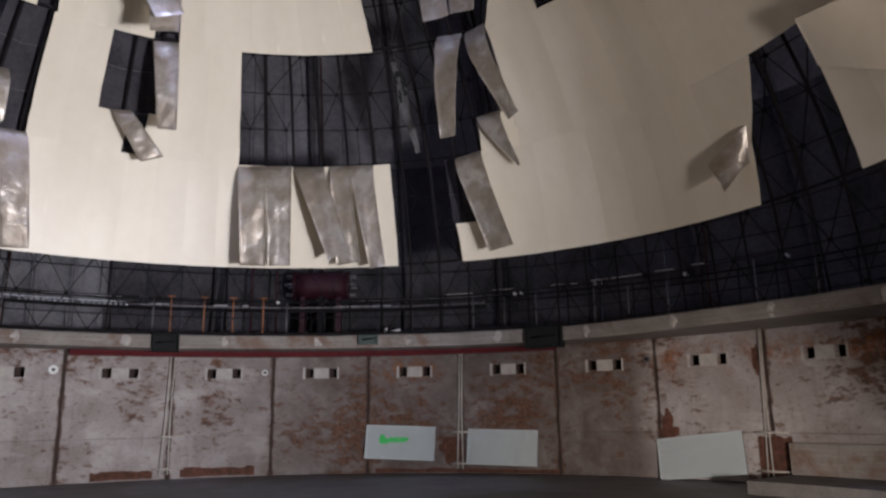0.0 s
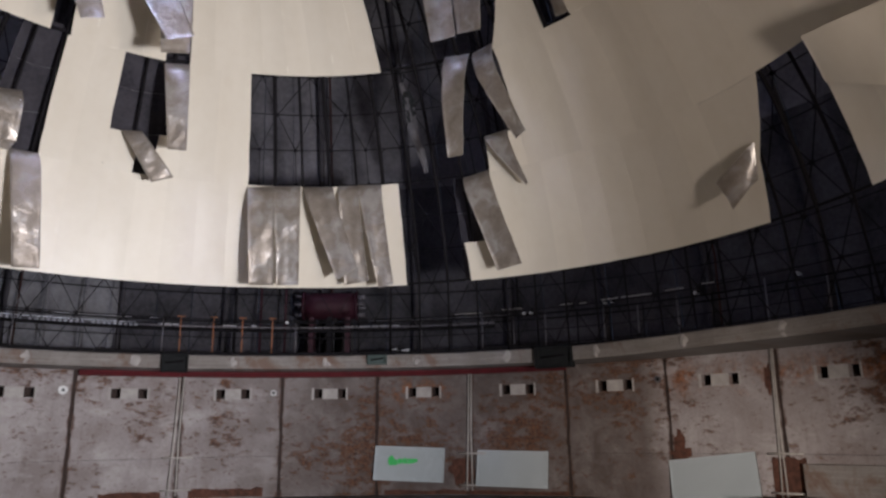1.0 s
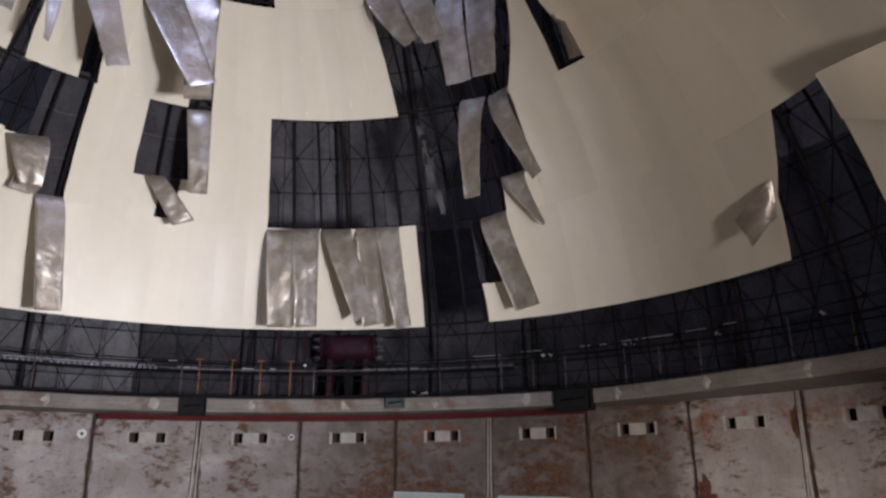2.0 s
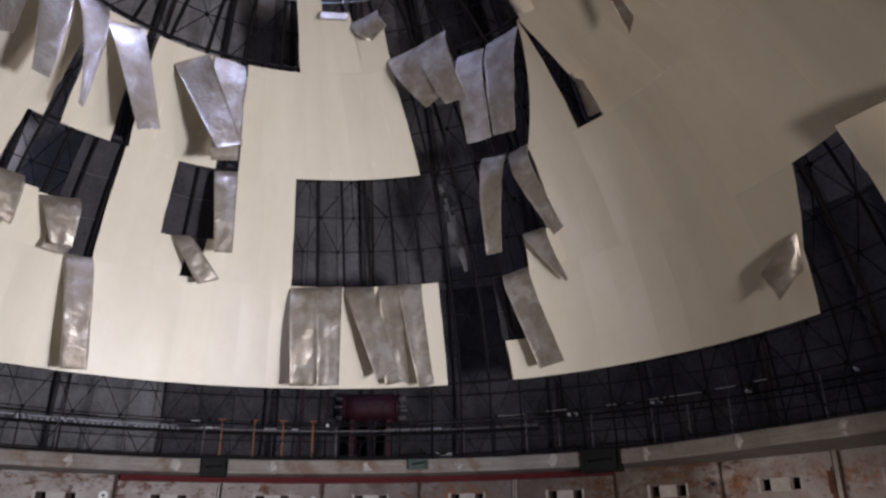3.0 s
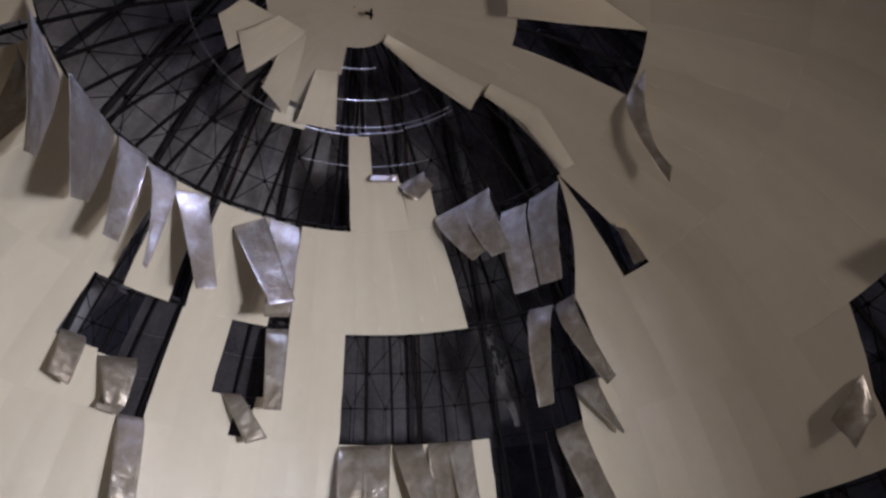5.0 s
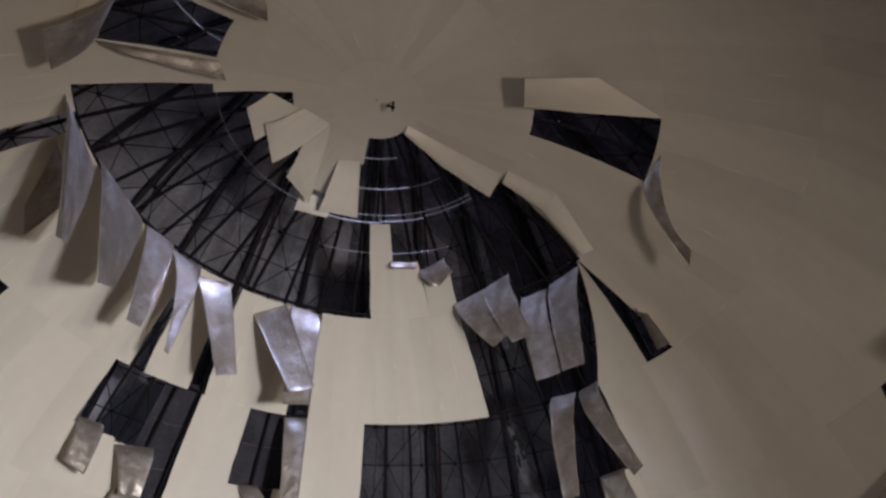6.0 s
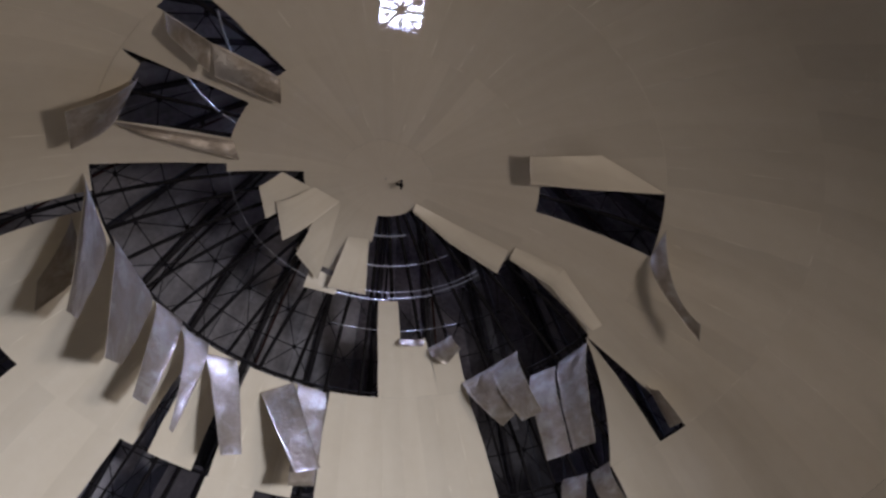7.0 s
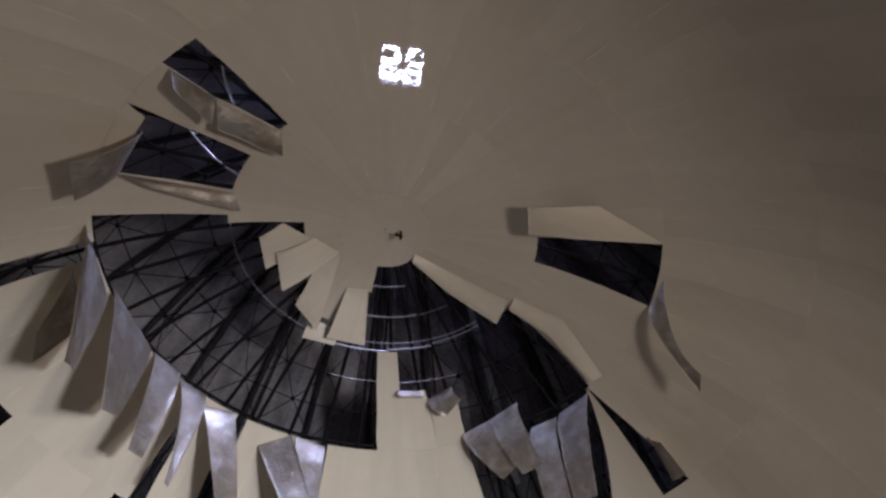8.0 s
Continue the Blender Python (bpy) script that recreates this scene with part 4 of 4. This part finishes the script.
legs = thing("shell_columns", "black steel columns curving up behind the ledge into the outer dome", "steel frame", kind="structure")
for k in range(31):
    az = COLUMN + BAY * k
    bm = bmesh.new()
    tube(bm, [cyl(az, 3.25, 12.15)] + [sph(az, e, 12.36) for e in (10, 16, 24, 32, 40, 48, 56, 64, 72, 80)], 0.07, 6)
    col = part("column", bm, COLPAINT, legs)
    if k % 2 == 0:
        bm = bmesh.new()
        tube(bm, [cyl(az + 1.1, 3.25, 12.1)] + [sph(az + 1.1 + e * 0.01, e, 12.3) for e in (12, 24, 36, 48, 60, 72)], 0.028, 6)
        part("pipe", bm, REDPIPE if k % 4 == 0 else STEEL, col, "thin rust-red pipe beside the column" if k % 4 == 0 else "")
for az, rad, ma in ((-17.3, 0.02, GUN), (-13.4, 0.018, GUN), (-10.1, 0.016, GUN), (3.4, 0.03, STEEL), (6.4, 0.03, MAROON), (9.4, 0.03, MAROON)):
    bm = bmesh.new()
    rod(bm, cyl(az, 3.27, 11.7), cyl(az, 6.2, 11.6), rad, 6)
    part("leg", bm, ma, legs)
for a0, a1 in ((-20.5, -18.4), (-16.0, -18.4)):
    bm = bmesh.new()
    rod(bm, cyl(a0, 4.3, 11.72), cyl(a1, 5.15, 11.68), 0.014, 5)
    part("cross_brace", bm, GUN, legs)
for z in (4.95,):
    bm = bmesh.new()
    tube(bm, [cyl(a, z, 11.9) for a in range(-180, 181, 4)], 0.014, 5)
    part("hoop", bm, STEEL, legs)

# maroon winch on a stand
mm = Matrix.Translation(cyl(15.0, 3.27, 11.6)) @ Matrix.Rotation(-radians(15.0), 4, "Z")
winch = thing("winch", "maroon painted winch drum on a dark stand in the cove", "winch")
bm = bmesh.new()
tube(bm, [mm @ Vector((x, 0, 1.35)) for x in (-0.62, -0.3, 0.3, 0.62)], 0.34, 20)
part("drum", bm, MAROON, winch)
for x in (-0.66, 0.66):
    bm = bmesh.new()
    tube(bm, [mm @ Vector((x - 0.03, 0, 1.35)), mm @ Vector((x + 0.03, 0, 1.35))], 0.38, 20)
    fl = part("flange", bm, MAROON, winch)
    for k in range(6):
        a = k * math.pi / 3
        bm = bmesh.new()
        s = 1 if x > 0 else -1
        q = Vector((x, 0.27 * math.cos(a), 1.35 + 0.27 * math.sin(a)))
        rod(bm, mm @ q, mm @ (q + Vector((s * 0.22, 0, 0))), 0.03, 6)
        part("bolt", bm, GUN, fl, "dull metal bolt")
for x in (-0.45, 0.0, 0.45):
    bm = bmesh.new()
    box(bm, (x - 0.06, -0.2, -0.02), (x + 0.06, 0.2, 1.05), mm)
    part("stand_leg", bm, MAROON if x else STEEL, winch)

# boxes hung on the ledge
for az, w, z0, z1, ma, lab in ((-3.4, 3.1, 2.86, 3.26, BLACKBOX, "black ledge box with an open front"), (44.6, 4.6, 2.80, 3.27, BLACKBOX, "black ledge box with an open front"), (21.8, 2.4, 3.02, 3.24, TEAL, "small grey-green box on the ledge")):
    bx = thing("ledge_box", lab, "box")
    mm = Matrix.Translation(cyl(az, 0, LEDGE_R)) @ Matrix.Rotation(-radians(az), 4, "Z")
    hw = LEDGE_R * radians(w) / 2
    bm = bmesh.new()
    for lo, hi in (((-hw, -0.16, z0), (hw, 0.10, z0 + 0.03)), ((-hw, -0.16, z1 - 0.03), (hw, 0.10, z1)), ((-hw, -0.16, z0 + 0.03), (-hw + 0.03, 0.10, z1 - 0.03)), ((hw - 0.03, -0.16, z0 + 0.03), (hw, 0.10, z1 - 0.03)), ((-hw + 0.03, -0.05, z0 + 0.03), (hw - 0.03, -0.025, z1 - 0.03))):
        box(bm, lo, hi, mm)
    part("case", bm, ma, bx)
    bm = bmesh.new()
    rod(bm, mm @ Vector((-hw * 0.7, -0.08, (z0 + z1) / 2)), mm @ Vector((hw * 0.6, -0.08, (z0 + z1) / 2 + 0.04)), 0.02, 6)
    part("bar", bm, STEEL, bx)

# small round lamps and a loose white fitting
for az, z in ((9.9, 4.09), (40.5, 4.12), (41.4, 4.12), (50.6, 4.20), (51.6, 4.20), (61.4, 4.15), (72.4, 4.2)):
    lm = thing("cove_lamp", "small round white lamp on the cove railing", "lamp", "lamps along the cove")
    d = cyl(az, 0, 1).normalized()
    bm = bmesh.new()
    p = cyl(az, z, 10.9)
    tube(bm, [p, p - d * 0.05, p - d * 0.07], 0.036, 12)
    part("housing", bm, WHITE, lm)
    bm = bmesh.new()
    rod(bm, p + d * 0.1, p, 0.02, 6)
    part("stem", bm, TUBE, lm)
fit_ob = thing("loose_fitting", "broken white lamp fitting lying on the ledge", "lamp fitting")
mm = Matrix.Translation(cyl(24.6, 3.36, 11.0)) @ Matrix.Rotation(radians(-24), 4, "Z") @ Matrix.Rotation(radians(-14), 4, "Y")
bm = bmesh.new()
box(bm, (-0.17, -0.05, -0.03), (0.17, 0.05, 0.03), mm)
part("body", bm, WHITE, fit_ob)
bm = bmesh.new()
box(bm, (-0.2, -0.03, 0.04), (-0.12, 0.03, 0.13), mm)
part("bracket", bm, WHITE, fit_ob)

# ---- wall fittings ----
for az, spread in ((-2.3, 0.32), (32.7, 0.22), (67.4, 0.14)):
    pp = thing("wall_pipes", "pair of white painted pipes running up the wall", "pipes", "pipes on the wall")
    for s in (-1, 1):
        bm = bmesh.new()
        tube(bm, [cyl(az + s * spread - (0.45 if s < 0 else 0.2), 0.12, WALL_R - 0.09), cyl(az + s * spread * 0.8 - 0.2, 1.4, WALL_R - 0.09), cyl(az + s * spread * 0.7, 2.95, WALL_R - 0.09)], 0.02 if az < 60 else 0.014, 8)
        part("pipe", bm, PIPEW, pp)
    for z in (0.24, 0.96):
        bm = bmesh.new()
        tube(bm, [cyl(az - 1.6, z, WALL_R - 0.06), cyl(az, z, WALL_R - 0.13), cyl(az + 1.8, z, WALL_R - 0.06)], 0.020, 8)
        part("branch", bm, PIPEW, pp)
for az, z in ((-14.9, 2.48), (8.4, 2.44), (55.0, 2.5), (80.5, 2.5)):
    so = thing("wall_socket", "round white wall socket with a dark centre" if az < 50 else "round grey metal wall socket with a dark centre", "socket", "sockets high on the wall")
    d = cyl(az, 0, 1).normalized()
    p = cyl(az, z, WALL_R - 0.02)
    bm = bmesh.new()
    tube(bm, [p, p - d * 0.04], 0.10 if az < 0 else 0.075, 16)
    part("rim", bm, WHITE if az < 50 else GUN, so)
    bm = bmesh.new()
    tube(bm, [p - d * 0.041, p - d * 0.05], 0.035, 12)
    part("hole", bm, BLACKBOX, so)
# bare brown patches where plaster has gone
for az0, az1, z0, z1 in ((-10.3, -3.8, 0.03, 0.22), (-0.8, 7.6, 0.03, 0.24), (66.0, 69.3, 0.06, 0.88), (22, 44, 0.02, 0.12)):
    bm = bmesh.new()
    n = 12
    lo = [bm.verts.new(cyl(az0 + (az1 - az0) * i / n, z0 + rng.uniform(0, 0.02), WALL_R - 0.03)) for i in range(n + 1)]
    hi = [bm.verts.new(cyl(az0 + (az1 - az0) * i / n, z1 + rng.uniform(-0.03, 0.03), WALL_R - 0.03)) for i in range(n + 1)]
    for i in range(n):
        bm.faces.new((lo[i], lo[i + 1], hi[i + 1], hi[i]))
    ex = bmesh.ops.extrude_face_region(bm, geom=bm.faces[:])
    for v in ex["geom"]:
        if isinstance(v, bmesh.types.BMVert):
            d = Vector((v.co.x, v.co.y, 0)).normalized()
            v.co += d * 0.02
    bmesh.ops.recalc_face_normals(bm, faces=bm.faces[:])
    part("bare_patch", bm, RUST, wall, "rusty brown patch of bare wall")


def stain(az, z, w, h, seed, material=RUST, lift=0.006):
    """A thin ragged scab of bare or rusted plaster on the wall."""
    bm = bmesh.new()
    n = 26
    top, low = [], []
    for k in range(n):
        a = 2 * math.pi * k / n
        r = 0.8 + 0.4 * noise.noise(Vector((math.cos(a) * 1.7, math.sin(a) * 1.7, seed * 3.1 + 0.23))) + 0.16 * noise.noise(Vector((math.cos(a) * 4, math.sin(a) * 4, seed + 0.37)))
        p = (az + math.degrees(w / 2 * r * math.cos(a) / WALL_R), z + h / 2 * r * math.sin(a))
        top.append(bm.verts.new(cyl(*p, WALL_R - 0.022 - lift)))
        low.append(bm.verts.new(cyl(*p, WALL_R + 0.03)))
    bm.faces.new(top)
    for k in range(n):
        bm.faces.new((top[k], low[k], low[(k + 1) % n], top[(k + 1) % n]))
    bmesh.ops.recalc_face_normals(bm, faces=bm.faces[:])
    part("stain", bm, material, wall, "ragged rust-brown scab of bare plaster" if material is RUST else "worn pale plaster scab")


for k, (az, z, w, h) in enumerate(((56.7, 1.1, 0.34, 0.8), (56.9, 0.95, 0.6, 0.3), (31.4, 0.55, 0.7, 0.8), (66.6, 2.35, 0.16, 0.8))):
    stain(az, z, w, h, k + 1)
for k, (az, z, w, h) in enumerate(((-7.5, 0.62, 1.5, 0.5), (2.8, 0.62, 1.5, 0.45), (50.0, 0.45, 0.5, 0.7), (13.0, 0.8, 0.7, 0.4))):
    stain(az, z, w, h, k + 40, PLASTER, 0.002)


# ---- leaning diffuser panels ----
def diffuser(az0, az1, zb, h, roll, lean, scribble=False):
    az = (az0 + az1) / 2
    w = WALL_R * radians(az1 - az0)
    th = thing("light_diffuser", "ribbed white diffuser panel leaning on the wall" + (" with green marks" if scribble else ""), "diffuser panel", "diffuser panels")
    mm = Matrix.Translation(cyl(az, zb, WALL_R - 0.20)) @ Matrix.Rotation(-radians(az), 4, "Z") @ Matrix.Rotation(radians(roll), 4, "Y") @ Matrix.Rotation(radians(lean), 4, "X")
    bm = bmesh.new()
    box(bm, (-w / 2, 0.0, 0), (w / 2, 0.05, h), mm)
    part("backing", bm, RIBGAP, th)
    n = 38
    for k in range(n):
        bm = bmesh.new()
        x0 = -w / 2 + 0.03 + (w - 0.06) * k / n
        box(bm, (x0, -0.010, 0.03), (x0 + (w - 0.06) / n * 0.7, -0.001, h - 0.03), mm)
        part("rib", bm, DIFFUSER, th)
    for lo, hi in (((-w / 2, -0.018, 0), (w / 2, -0.001, 0.028)), ((-w / 2, -0.018, h - 0.028), (w / 2, -0.001, h)), ((-w / 2, -0.018, 0.028), (-w / 2 + 0.028, -0.001, h - 0.028)), ((w / 2 - 0.028, -0.018, 0.028), (w / 2, -0.001, h - 0.028))):
        bm = bmesh.new()
        box(bm, lo, hi, mm)
        part("frame_strip", bm, DIFFUSER, th)
    if scribble:
        for x, z, bw, bh in ((-0.43, 0.46, 0.17, 0.24), (-0.33, 0.42, 0.12, 0.15), (-0.22, 0.45, 0.13, 0.14), (-0.11, 0.46, 0.12, 0.15), (0.0, 0.46, 0.12, 0.14), (0.09, 0.47, 0.12, 0.13), (0.17, 0.48, 0.07, 0.09)):
            bm = bmesh.new()
            bmesh.ops.create_icosphere(bm, subdivisions=2, radius=0.5, matrix=mm @ Matrix.Translation((x, -0.012, z)) @ Matrix.Diagonal((bw, 0.02, bh, 1)))
            for v in bm.verts:
                v.co += noise.noise_vector(v.co * 17) * 0.012
            part("spray_mark", bm, GREEN, th, "green spray mark")
    return th


diffuser(20.8, 29.2, 0.34, 0.79, 2.5, -9, True)
diffuser(33.3, 41.7, 0.21, 0.81, 1.5, -9)
diffuser(55.9, 64.9, 0.07, 0.84, -6.0, -9)

# low grey platform by the wall
pl = thing("low_platform", "low grey platform standing by the wall", "platform")
bm = bmesh.new()
curved_block(bm, 69.6, 92, 0.0, 0.22, 9.6, 11.2, 6)
part("deck", bm, DECKTONE, pl)
bm = bmesh.new()
curved_block(bm, 69.5, 96, 0.0, 0.78, 11.25, 11.47, 6)
part("kerb", bm, CONCRETE, pl)
